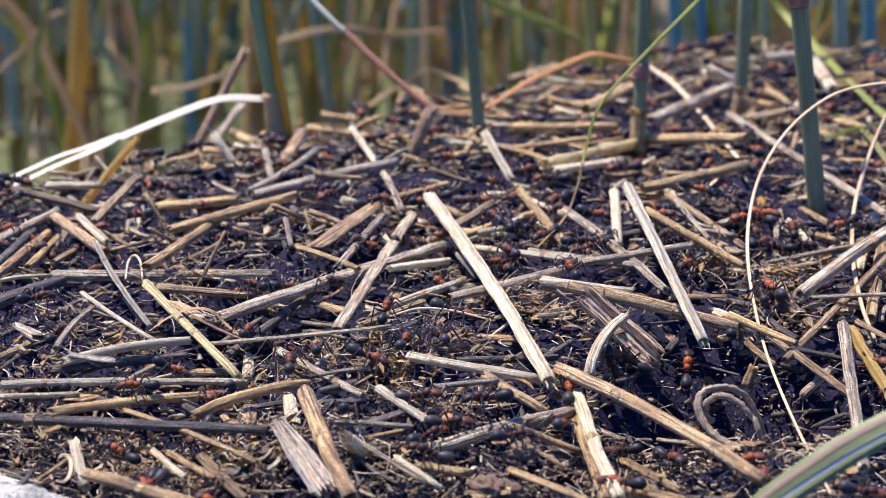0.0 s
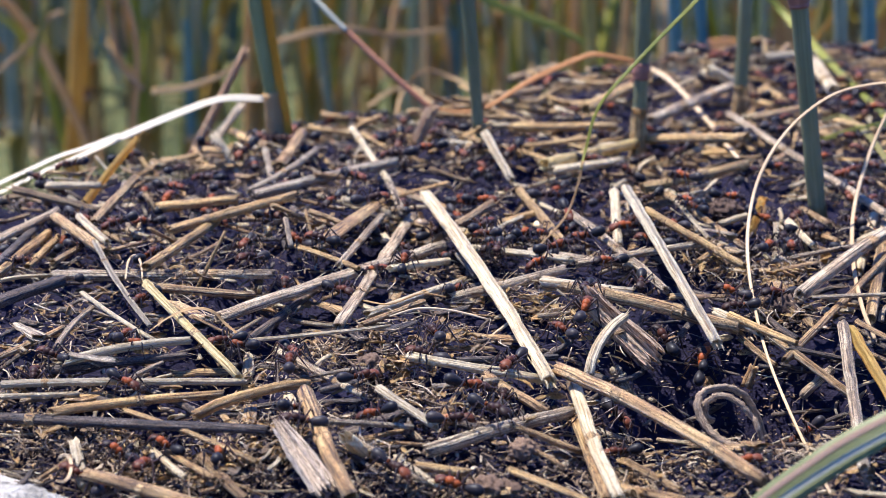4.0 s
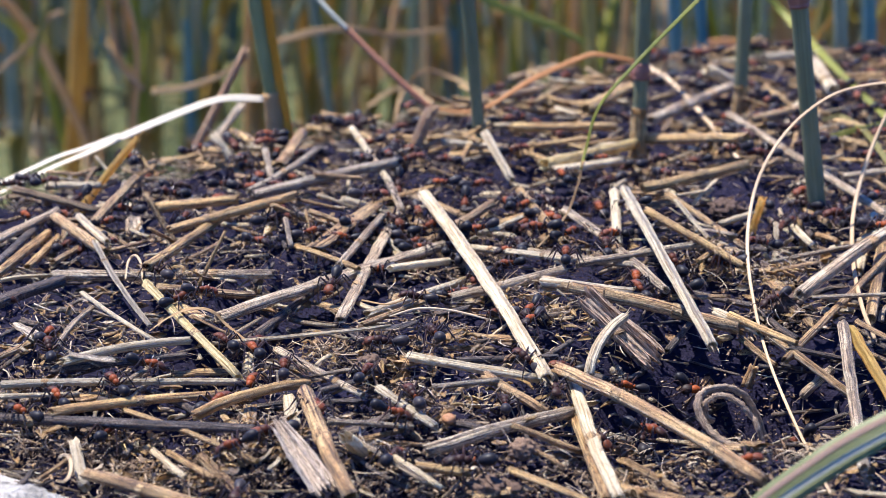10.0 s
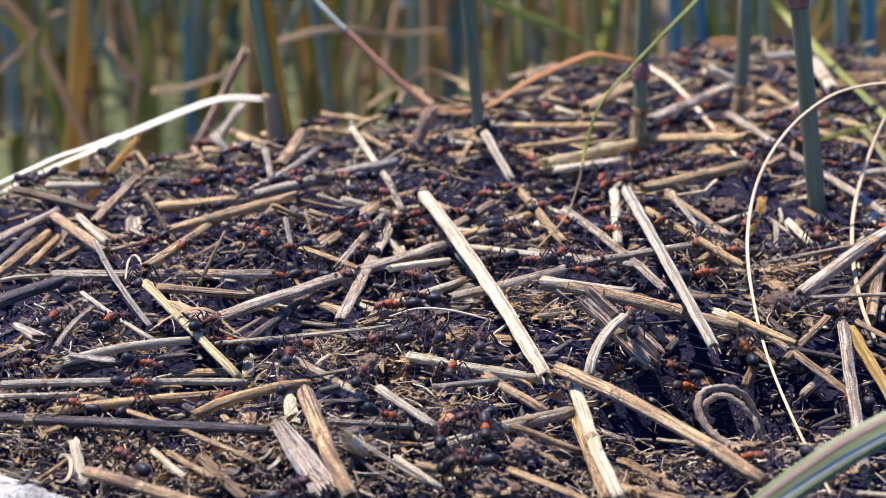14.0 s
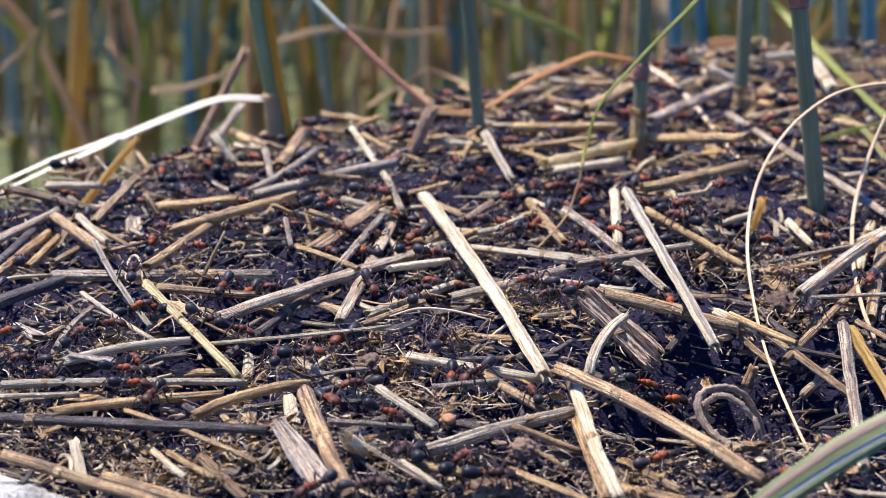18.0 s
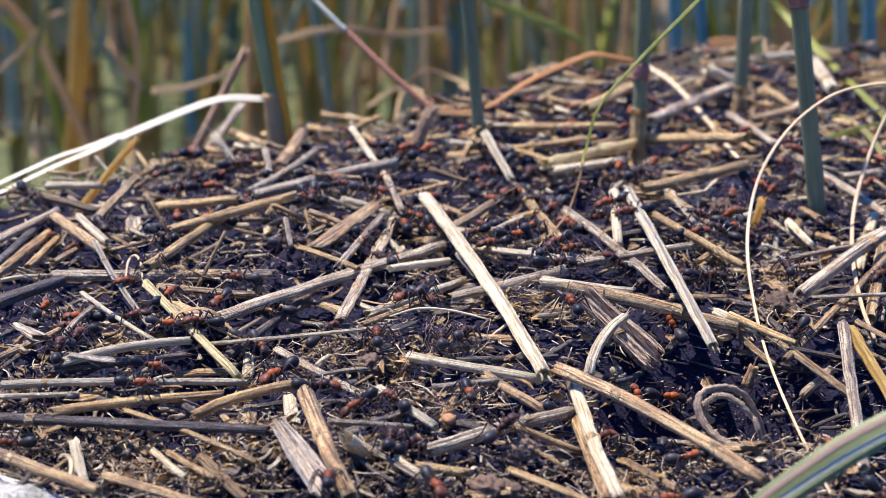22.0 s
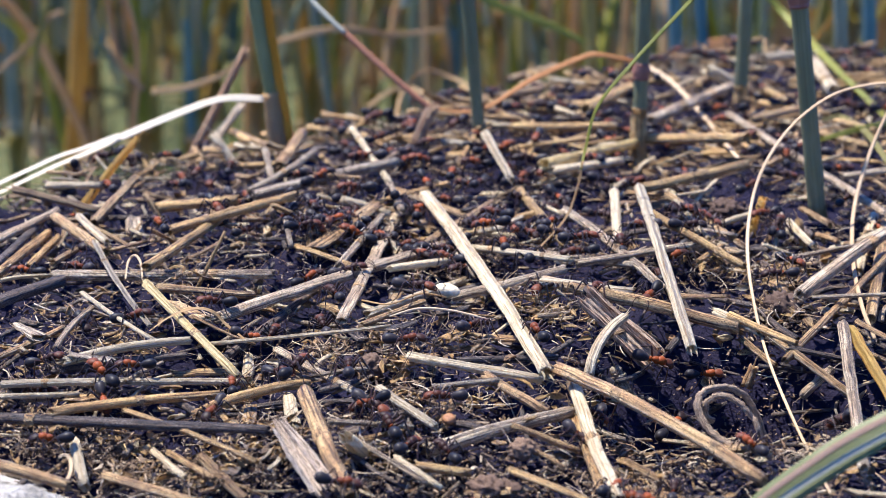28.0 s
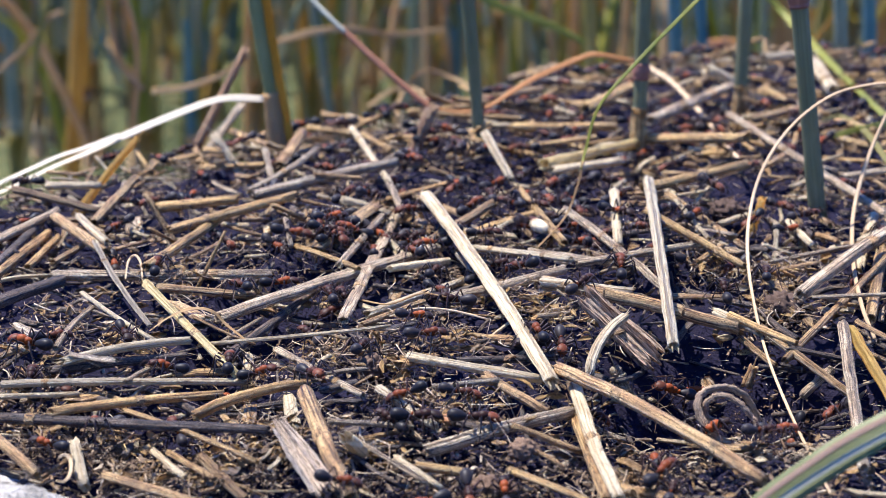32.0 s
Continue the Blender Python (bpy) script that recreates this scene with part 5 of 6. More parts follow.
def far_reeds(name, mat, n, seed):
    """The bed further back, too dense to count."""
    rng = np.random.default_rng(seed)
    y = 1.3 + 2.2 * rng.random(n) ** 1.4
    x = rng.uniform(-0.45, 0.45, n) * y
    r, high = rng.uniform(0.0022, 0.0046, n), rng.uniform(0.10, 0.19, n)
    lx, ly = rng.normal(0, 0.05, n), rng.normal(0, 0.05, n)
    verts, faces, uvs = [], [], []
    for k in range(n):
        b = len(verts)
        for i, t in enumerate((0.0, 0.5, 1.0)):
            for j in range(6):
                a = j * math.pi / 3
                verts.append((x[k] + lx[k] * high[k] * t * t + r[k] * math.cos(a), y[k] + ly[k] * high[k] * t * t + r[k] * math.sin(a), high[k] * t - 0.004))
                uvs.append((t * 30 + k, j / 6))
        for i in range(2):
            for j in range(6):
                faces.append((b + i * 6 + j, b + i * 6 + (j + 1) % 6, b + (i + 1) * 6 + (j + 1) % 6, b + (i + 1) * 6 + j))
        faces.append(tuple(b + 12 + j for j in range(6)))
    ob = new(name, mesh_of(name, verts, faces, mat, uvs))
    return tagged(ob, "dense far reed stems, out of focus", "reeds", kind="stuff")


far_reeds("far_blue_reeds", BLUE_STEM, 760, 5)
far_reeds("far_teal_reeds", DARK_STEM, 600, 6)
far_reeds("far_olive_reeds", OLIVE_LEAF, 420, 7)
far_reeds("far_golden_reeds", YELLOW_LEAF, 160, 8)


def far_leaves(name, label, mat, n, seed, near, far):
    """Loose blades hanging and arching in the reed bed."""
    rng = random.Random(seed)
    verts, faces, uvs = [], [], []
    for k in range(n):
        y = rng.uniform(near, far)
        x = rng.uniform(-0.26, 0.26) * y
        if y < 0.72 and x > 0.0:
            continue
        z0, way, reach, rise = rng.uniform(0.0, 0.16), rng.uniform(0, 6.28), rng.uniform(0.01, 0.09), rng.uniform(0.04, 0.2)
        cx, cy, w = math.cos(way) * reach, math.sin(way) * reach, rng.uniform(0.002, 0.005)
        line = spline([(x, y, z0, w * 0.7), (x + cx * 0.3, y + cy * 0.3, z0 + rise * 0.7, w), (x + cx * 0.7, y + cy * 0.7, z0 + rise, w * 0.9), (x + cx * 1.3, y + cy * 1.3, z0 + rise * rng.uniform(0.2, 1.4), w * 0.2)], 4)
        b = len(verts)
        for i, p in enumerate(line):
            for dx, dy in ((-0.5, 0.0), (0.0, -0.14), (0.5, 0.0), (0.0, 0.14)):
                verts.append((p[0] + dx * p[3], p[1] + dy * p[3], p[2]))
                uvs.append((i * 0.8 + k, dx + 0.5))
        for i in range(len(line) - 1):
            for j in range(4):
                faces.append((b + i * 4 + j, b + i * 4 + (j + 1) % 4, b + i * 4 + 4 + (j + 1) % 4, b + i * 4 + 4 + j))
    ob = new(name, mesh_of(name, verts, faces, mat, uvs))
    return tagged(ob, label, "grass", kind="stuff")


far_leaves("far_olive_leaves", "olive grass leaves in the reed bed", OLIVE_LEAF, 150, 41, 0.72, 1.6)
far_leaves("far_green_leaves", "fresh green grass leaves in the reed bed", GREEN_LEAF, 150, 42, 0.8, 1.6)
far_leaves("far_tan_leaves", "tan dry grass leaves in the reed bed", TAN_LEAF, 60, 43, 0.66, 1.6)
far_leaves("far_teal_leaves", "blue-green grass leaves in the reed bed", BLUE_STEM, 160, 44, 0.7, 1.8)

# ---------- more loose straw over the whole mound ----------
def strew(seed, n):
    rng = random.Random(seed)
    words = {"pale_straw": "short cream straw lying loose on the litter", "golden_straw": "short golden straw lying loose on the litter",
             "weathered_grey_straw": "weathered fibrous straw bit on the litter", "brown_straw": "brown straw bit lying on the litter"}
    for _ in range(n):
        y = 0.25 + 0.3 * rng.random() ** 0.9
        x = rng.uniform(-1, 1) * (0.215 * y + 0.004)
        if y > float(np.interp(x, CREST_X, CREST_Y)) + 0.03 or math.hypot((x - 0.047) / 0.022, (y - 0.288) / 0.018) < 1 or math.hypot(x + 0.0625, y - 0.247) < 0.022:
            continue
        mat = rng.choices((PALE, GOLD, GREY, BROWN), (22, 24, 30, 24))[0]
        half = rng.uniform(0.003, 0.010)
        a = rng.gauss(0.1, 0.5) if rng.random() < 0.65 else rng.uniform(-1.5, 1.5)
        dx, dy = math.cos(a) * half, math.sin(a) * half
        lift = rng.uniform(0.0014, 0.0034)
        z0, z1 = float(ground_h(x - dx, y - dy)) + lift + rng.uniform(-0.0006, 0.0012), float(ground_h(x + dx, y + dy)) + lift + rng.uniform(-0.0006, 0.0012)
        straw("straw" if mat in (PALE, GOLD) else "stalk", words[mat.name], mat, (x - dx) * 1000, (y - dy) * 1000, z0 * 1000, (x + dx) * 1000, (y + dy) * 1000, z1 * 1000,
              rng.uniform(0.6, 1.7), bow=rng.gauss(0, 0.5), flat=rng.choice((0.9, 0.85, 0.5)))


strew(91, 46)


def strew_bark(seed, n):
    """Flat fibrous scraps of bark and rotten wood."""
    rng = random.Random(seed)
    for _ in range(n):
        y = rng.uniform(0.25, 0.36)
        x = rng.uniform(-1, 1) * 0.21 * y
        if math.hypot(x + 0.0625, y - 0.247) < 0.024 or math.hypot((x - 0.047) / 0.022, (y - 0.288) / 0.018) < 1:
            continue
        a, half = rng.uniform(0, 3.14), rng.uniform(0.002, 0.005)
        dx, dy = math.cos(a) * half, math.sin(a) * half
        z = float(ground_h(x, y)) * 1000 + rng.uniform(0.8, 2.0)
        straw("bark_piece", "fibrous scrap of grey-brown bark in the litter", rng.choice((GREY, BROWN, DARK)), (x - dx) * 1000, (y - dy) * 1000, z, (x + dx) * 1000, (y + dy) * 1000, z + rng.uniform(-1, 1.5),
              rng.uniform(1.8, 3.4), flat=rng.uniform(0.2, 0.4), taper=rng.uniform(0.5, 0.9), hollow=0.8, category="bark", jag=0.35)


strew_bark(17, 34)

# ---------- red wood ants: one built with all its parts, the rest copied ----------
def merge_data(name, pieces, material):
    """Several rounded bodies (mesh, place) as one mesh."""
    bm = bmesh.new()
    for data, m in pieces:
        old = len(bm.verts)
        bm.from_mesh(data)
        bm.verts.ensure_lookup_table()
        bmesh.ops.transform(bm, matrix=m, verts=bm.verts[old:])
    data = bpy.data.meshes.new(name)
    bm.to_mesh(data)
    bm.free()
    data.materials.clear()
    data.materials.append(material)
    data.polygons.foreach_set("use_smooth", [True] * len(data.polygons))
    return data


MM = 0.001
LEGS = (("front", (0.95, 0.32, 1.55), (1.55, 1.35, 2.75), (2.1, 2.1, 0.9), (2.7, 2.55, 0.0)),
        ("middle", (0.35, 0.36, 1.5), (0.45, 1.75, 2.85), (0.35, 2.65, 0.9), (0.25, 3.3, 0.0)),
        ("rear", (-0.25, 0.32, 1.5), (-1.05, 1.5, 3.0), (-2.0, 2.4, 0.9), (-2.9, 3.0, 0.0)))


def limb_data(name, points, radii, material, sides=6):
    line = np.asarray(points, float) * MM
    pts, rad = [], []
    for i in range(len(line) - 1):
        for t in (0.0, 0.12, 0.5, 0.88):
            pts.append(line[i] + (line[i + 1] - line[i]) * t)
            k = radii[i] * (1.0 if 0.1 < t < 0.6 else 0.72)
            rad.append(k * MM)
    pts.append(line[-1])
    rad.append(radii[-1] * 0.5 * MM)
    return tube_data(name, pts, rad, material, sides, 1.0, 0.0, 0.5)


def build_ant():
    root = new("ant")
    gaster = merge_data("gaster", [(blob_data("g", 1.36 * MM, 0.80 * MM, 0.79 * MM, ANT_BLACK, 18, 12, 0.3), Matrix.Identity(4))], ANT_BLACK)
    part("gaster", gaster, root, pose(-2.3 * MM, 0, 2.0 * MM, 0, 8, 0), "glossy black rounded abdomen")
    part("petiole", merge_data("petiole", [(blob_data("p", 0.16 * MM, 0.3 * MM, 0.5 * MM, ANT_RED, 10, 8), pose(0, 0, 0.1 * MM)),
                                           (blob_data("p", 0.45 * MM, 0.2 * MM, 0.2 * MM, ANT_RED, 10, 6), pose(0, 0, -0.2 * MM))], ANT_RED), root, pose(-0.85 * MM, 0, 1.85 * MM))
    thorax = merge_data("thorax", [(blob_data("t", 0.82 * MM, 0.68 * MM, 0.72 * MM, ANT_RED, 14, 9), pose(0.6 * MM, 0, 0.12 * MM, 0, -8, 0)),
                                   (blob_data("t", 0.78 * MM, 0.54 * MM, 0.58 * MM, ANT_RED, 14, 9), pose(-0.1 * MM, 0, 0.02 * MM, 0, 12, 0)),
                                   (blob_data("t", 0.85 * MM, 0.5 * MM, 0.52 * MM, ANT_RED, 14, 9), pose(0.25 * MM, 0, 0.0)),
                                   (blob_data("t", 0.36 * MM, 0.28 * MM, 0.28 * MM, ANT_RED, 10, 6), pose(1.3 * MM, 0, 0.05 * MM))], ANT_RED)
    part("thorax", thorax, root, pose(0.25 * MM, 0, 1.95 * MM), "rust-red thorax")
    jaws = [(limb_data("jaw", [(0, 0, 0), (0.35, -0.05 * s, -0.05), (0.5, -0.3 * s, -0.1)], (0.13, 0.1, 0.06), ANT_HEAD), pose(0.7 * MM, 0.3 * s * MM, -0.1 * MM)) for s in (1, -1)]
    skull = merge_data("head", [(blob_data("head", 0.92 * MM, 0.82 * MM, 0.5 * MM, ANT_HEAD, 16, 10, -0.14), Matrix.Identity(4))] + jaws, ANT_HEAD)
    head = part("head", skull, root, pose(2.1 * MM, 0, 2.0 * MM, 0, 26, 0), "dark red-brown head")
    for s in (1, -1):
        part("eye", blob_data("eye", 0.16 * MM, 0.09 * MM, 0.14 * MM, ANT_BLACK, 8, 6), head, pose(-0.1 * MM, 0.62 * s * MM, 0.2 * MM))
        part("antenna", limb_data("antenna", [(0, 0, 0), (0.5, 0.75 * s, 0.65), (1.25, 0.95 * s, 0.35), (1.9, 0.85 * s, -0.35)], (0.075, 0.07, 0.075, 0.07), ANT_LEG, 5), head, pose(0.45 * MM, 0.25 * s * MM, 0.3 * MM))
        for name, hip, knee, ankle, foot in LEGS:
            pts = [np.array((p[0] - hip[0], (p[1] - hip[1]) * s, p[2] - hip[2])) for p in (hip, knee, ankle, foot)]
            part("leg", limb_data("leg", pts, (0.17, 0.12, 0.07, 0.06), ANT_LEG, 6), root, pose(hip[0] * MM, hip[1] * s * MM, hip[2] * MM))
    return tagged(root, "red wood ant with a black abdomen walking over straw", "ant", "ants on the mound")


def ground_pose(x, y, heading, lift, size_tilt=0.0):
    """An ant's pose on the litter, heading in radians."""
    e = 0.004
    gx = float(ground_h(x + e, y) - ground_h(x - e, y)) / (2 * e)
    gy = float(ground_h(x, y + e) - ground_h(x, y - e)) / (2 * e)
    up = Vector((-gx * 0.8, -gy * 0.8, 1)).normalized()
    ahead = Vector((math.cos(heading), math.sin(heading), 0))
    ahead = (ahead - up * ahead.dot(up)).normalized()
    side = up.cross(ahead)
    m = Matrix((ahead, side, up)).transposed().to_4x4()
    m.translation = (x, y, float(ground_h(x, y)) + lift)
    return m @ pose(0, 0, 0, 0, size_tilt, 0)


STEP = 0.5


def turn_to(a, b, most):
    d = (b - a + math.pi) % (2 * math.pi) - math.pi
    return a + max(-most, min(most, d))


def roaming(rng, x, y, heading, inside):
    """An ant that walks a little, stops, and walks on: rows of t, x, y, heading."""
    rows, t = [], 0.0
    going, until = rng.random() < 0.45, rng.uniform(0.3, 3)
    speed = rng.uniform(0.006, 0.016)
    while t <= 32.001:
        rows.append((t, x, y, heading))
        if t > until:
            going = not going
            until = t + (rng.uniform(0.8, 2.6) if going else rng.uniform(0.8, 5.0))
            speed = rng.uniform(0.006, 0.018)
        if going:
            goal = heading + rng.gauss(0, 0.45)
            nx, ny = x + math.cos(goal) * speed * STEP, y + math.sin(goal) * speed * STEP
            if not inside(nx, ny):
                goal = turn_to(heading, math.atan2(0.36 - y, 0.01 - x), 1.2)
                nx, ny = x + math.cos(goal) * speed * STEP, y + math.sin(goal) * speed * STEP
            x, y, heading = nx, ny, turn_to(heading, goal, 1.2)
        else:
            heading += rng.gauss(0, 0.07)
            x, y = x + rng.gauss(0, 0.00015), y + rng.gauss(0, 0.00015)
        t += STEP
    return rows


def errand(rng, stops):
    """An ant that is seen at these stops (t, x mm, y mm, heading degrees): it waits, then hurries on to the next."""
    rows, k = [], 0
    heading = radians(stops[0][3])
    t = 0.0
    while t <= 32.001:
        while k < len(stops) - 1 and t >= stops[k + 1][0]:
            k += 1
        a, b = stops[k], stops[min(k + 1, len(stops) - 1)]
        gap, goal = math.hypot(b[1] - a[1], b[2] - a[2]), radians(a[3])
        x, y = a[1], a[2]
        if gap > 0.01 and b[0] > a[0]:
            need = min(b[0] - a[0], max(0.5, gap / 11.0))
            leave = (a[0] + b[0] - need) / 2
            f = max(0.0, min(1.0, (t - leave) / need))
            bend = math.sin(f * math.pi) * gap * 0.12
            x = a[1] + (b[1] - a[1]) * f - (b[2] - a[2]) / gap * bend
            y = a[2] + (b[2] - a[2]) * f + (b[1] - a[1]) / gap * bend
            if 0 < f < 1 and gap > 3:
                goal = math.atan2(b[2] - a[2], b[1] - a[1])
            elif f >= 1:
                goal = radians(b[3])
        heading = turn_to(heading, goal, 1.25) + rng.gauss(0, 0.04)
        rows.append((t, x * MM + rng.gauss(0, 0.0001), y * MM + rng.gauss(0, 0.0001), heading))
        t += STEP
    return rows


ANT = build_ant()
CREW = []


def add_ant(rows, rng, lift=None):
    size = rng.uniform(0.88, 1.1)
    lift = rng.uniform(0.0006, 0.0024) if lift is None else lift
    tilt = rng.gauss(0, 7)
    made = ANT if not CREW else copy_thing(ANT, Matrix.Identity(4))
    made.scale = (size, size, size)
    CREW.append((made, [(t, x, y, ground_pose(x, y, h, lift, tilt)) for t, x, y, h in rows]))


ANT_RNG = random.Random(2024)
for stops in (
    ((0, -55.7, 278.5, 180), (6, -57.8, 281.2, 94), (9, -55.2, 278.0, 98), (13, -57.3, 278.8, 90), (19, -54.6, 281.2, 124), (23, -54.4, 275.5, 180), (28, -57.3, 278.5, 0), (32, -58.2, 281.2, 90)),
    ((0, -29.8, 297.7, 85), (6, -29.3, 292.2, 180), (9, -26.6, 259.0, 180), (13, -22.1, 279.0, 90), (19, -15.9, 246.3, 180), (23, -14.5, 247.5, 90), (28, -13.1, 246.8, 0), (32, -13.2, 247.5, 0)),
    ((0, -2.6, 272.8, 0), (6, -2.8, 287.5, -137), (9, -8.6, 291.8, 180), (13, -8.2, 292.0, 180), (19, -17.4, 295.5, 180), (23, -16.7, 297.5, 42), (28, -17.5, 303.7, 103), (32, -19.9, 301.0, 124)),
    ((0, 5.8, 269.5, 180), (6, 6.5, 267.0, 0), (9, 3.4, 255.7, 180), (13, 3.4, 255.7, 180), (19, 6.3, 254.0, 0), (23, -7.0, 260.2, 0), (28, -7.5, 264.8, 111), (32, -3.3, 266.8, 0)),
    ((0, 24.1, 293.0, -55), (6, 32.8, 301.2, 180), (9, 37.3, 313.5, 180), (13, 35.6, 316.5, 180), (19, 36.8, 324.3, 90), (23, 41.7, 319.0, 0), (28, 33.6, 319.0, 92), (32, 33.6, 319.0, 90)),
    ((0, 36.1, 298.7, 90), (6, 38.6, 299.0, 81), (9, 38.0, 296.2, 180), (13, 35.9, 296.5, 180), (19, 32.6, 293.5, 0), (23, 32.6, 293.5, 0), (28, 32.9, 291.2, 64), (32, 36.7, 265.5, 0)),
    ((0, 17.0, 277.2, 85), (6, 20.7, 299.0, 180), (9, 30.0, 315.0, 87), (13, 40.4, 316.0, 0), (19, 34.2, 307.2, 94), (23, 33.9, 304.0, 124), (28, 30.8, 296.7, 0), (32, 33.2, 294.7, 180)),
    ((0, -29.1, 310.2, 124), (6, -31.8, 293.2, 124), (9, -31.8, 293.2, 124), (13, -35.2, 295.7, 55), (19, -30.9, 296.7, 0), (23, -35.6, 296.0, 180), (28, -34.5, 302.0, 180), (32, -31.3, 310.5, 124)),
    ((0, -22.4, 320.3, 42), (6, -24.8, 317.3, 90), (9, -19.8, 314.5, 180), (13, -19.8, 322.5, 180), (19, -26.0, 315.3, 180), (23, -26.3, 307.5, 180), (28, -25.8, 300.5, 76), (32, -36.4, 270.5, 92)),
    ((0, -43.2, 337.8, 76), (6, -40.6, 362.0, 180), (9, -40.6, 362.0, 180), (13, -41.3, 321.8, 42), (19, -47.2, 329.0, 90), (23, -44.0, 333.0, 90), (28, -21.1, 321.5, 42), (32, -25.3, 317.0, 0)),
    ((0, -35.3, 334.0, -137), (6, -31.0, 322.0, 124), (9, -44.7, 313.5, 137), (13, -46.7, 312.2, 90), (19, -48.2, 313.2, 94), (23, -45.4, 315.8, 76), (28, -14.2, 319.3, 0), (32, -15.4, 310.7, 108)),
    ((0, -8.8, 337.0, 94), (6, -19.7, 330.0, 42), (9, -17.1, 314.0, 180), (13, -22.1, 290.2, 0), (19, -19.6, 284.0, 0), (23, -17.0, 273.0, 90), (28, -20.2, 281.0, 55), (32, -30.4, 287.2, 90)),
    ((0, 1.2, 267.0, 0), (6, 1.2, 267.8, 0), (9, -4.0, 272.5, 108), (13, 5.8, 287.2, 94), (19, 4.9, 281.0, -137), (23, 3.0, 291.5, 76), (28, 4.7, 296.0, 42), (32, 8.5, 356.0, 90)),
    ((0, -1.8, 265.0, 42), (6, -6.9, 254.5, 55), (9, -6.9, 258.0, 68), (13, -0.3, 265.2, 90), (19, -4.6, 259.5, 111), (23, -4.9, 261.8, 64), (28, -4.9, 261.8, 64), (32, 4.3, 267.5, 0)),
    ((0, 9.5, 263.5, 23), (6, 8.3, 276.0, 85), (9, 8.2, 273.2, 92), (13, 5.1, 269.5, 76), (19, 35.5, 292.0, 0), (23, 27.7, 264.0, 55), (28, 29.3, 251.2, 76), (32, 29.3, 251.2, 76)),
    ((0, -43.3, 261.0, 156), (6, -43.3, 261.0, 156), (9, -57.2, 270.0, 156), (13, -50.4, 270.8, 180), (19, -63.2, 291.0, 0), (23, -60.1, 300.0, 76), (28, -52.3, 261.8, 180), (32, -52.2, 261.0, 156)),
    ((0, -38.9, 283.5, 0), (6, -45.4, 289.8, 0), (9, -42.4, 282.5, 0), (13, -42.7, 282.2, 0), (19, -45.5, 280.8, 0), (23, -41.7, 281.8, 0), (28, -43.8, 281.5, 180), (32, -39.7, 283.8, 180)),
    ((0, -56.8, 294.2, 76), (6, -56.2, 286.5, 180), (9, -56.4, 287.8, 103), (13, -60.8, 284.5, 0), (19, -59.4, 286.0, 180), (23, -55.1, 287.2, 90), (28, -56.1, 285.5, 0), (32, -54.0, 277.8, 0)),
    ((0, -18.4, 289.8, 94), (6, -11.3, 277.5, 55), (9, -11.0, 278.0, 76), (13, -11.3, 277.5, 76), (19, -11.3, 276.0, 180), (23, -6.5, 272.2, 124), (28, 0.1, 273.2, 180), (32, 2.4, 276.0, 0)),
    ((0, -0.3, 290.0, 108), (6, -1.1, 290.8, 108), (9, -1.1, 290.5, 108), (13, -1.0, 290.8, 108), (19, -0.2, 289.2, 76), (23, 0.1, 289.2, 90), (28, -12.9, 278.0, 90), (32, -11.8, 289.2, 76)),
    ((0, 43.4, 303.7, 90), (6, 39.5, 299.5, 76), (9, 26.6, 291.5, 180), (13, 25.4, 293.0, -137), (19, 28.3, 292.8, 0), (23, 27.8, 290.5, 124), (28, 39.3, 297.5, 0), (32, 36.3, 296.0, 0)),
    ((0, -1.4, 359.0, 180), (6, 4.6, 358.0, 180), (9, 6.7, 338.0, 180), (13, 8.2, 342.8, 94), (19, 9.2, 343.0, 0), (23, 11.7, 334.2, 0), (28, 10.3, 331.5, 90), (32, 13.1, 346.2, 0)),
    ((0, 19.1, 350.0, 42), (6, 32.7, 339.8, -137), (9, 26.6, 328.0, 90), (13, 24.6, 319.3, 137), (19, 25.5, 318.3, 137), (23, 26.5, 320.3, 180), (28, 29.0, 328.8, 90), (32, 28.7, 336.5, 180)),
    ((0, 10.9, 337.2, 90), (6, 10.7, 332.0, 0), (9, 12.7, 330.2, 94), (13, 8.7, 325.8, 180), (19, 2.3, 322.3, 90), (23, 17.7, 314.8, 0), (28, 14.6, 324.8, 90), (32, 8.7, 324.5, 0)),
    ((0, 19.8, 313.2, 103), (6, 18.5, 321.8, 0), (9, 19.1, 316.0, 90), (13, 18.2, 316.0, 55), (19, 20.4, 305.5, 180), (23, 19.0, 299.2, 103), (28, 13.7, 293.0, 111), (32, 13.7, 293.0, 111)),
    ((0, -13.4, 333.0, 0), (6, -11.8, 342.2, 90), (9, 17.5, 348.2, 0), (13, 6.6, 358.0, 0), (19, 12.0, 357.2, 180), (23, 7.5, 356.2, 0), (28, -4.5, 348.0, 90), (32, 1.5, 343.2, 124)),
    ((0, -47.2, 366.5, 0), (6, -49.9, 380.2, 55), (9, -48.4, 368.0, 0), (13, -48.4, 368.0, 0), (19, -39.7, 362.5, 90), (23, -39.7, 362.5, 90), (28, -9.2, 342.5, 108), (32, -1.7, 321.5, 90)),
    ((0, -34.0, 373.5, 64), (6, -14.0, 350.8, 90), (9, -8.5, 367.2, 76), (13, 17.0, 380.5, 0), (19, -6.0, 337.8, 90), (23, 15.3, 379.0, 180), (28, 22.2, 323.3, 90), (32, 27.6, 317.3, 92)),
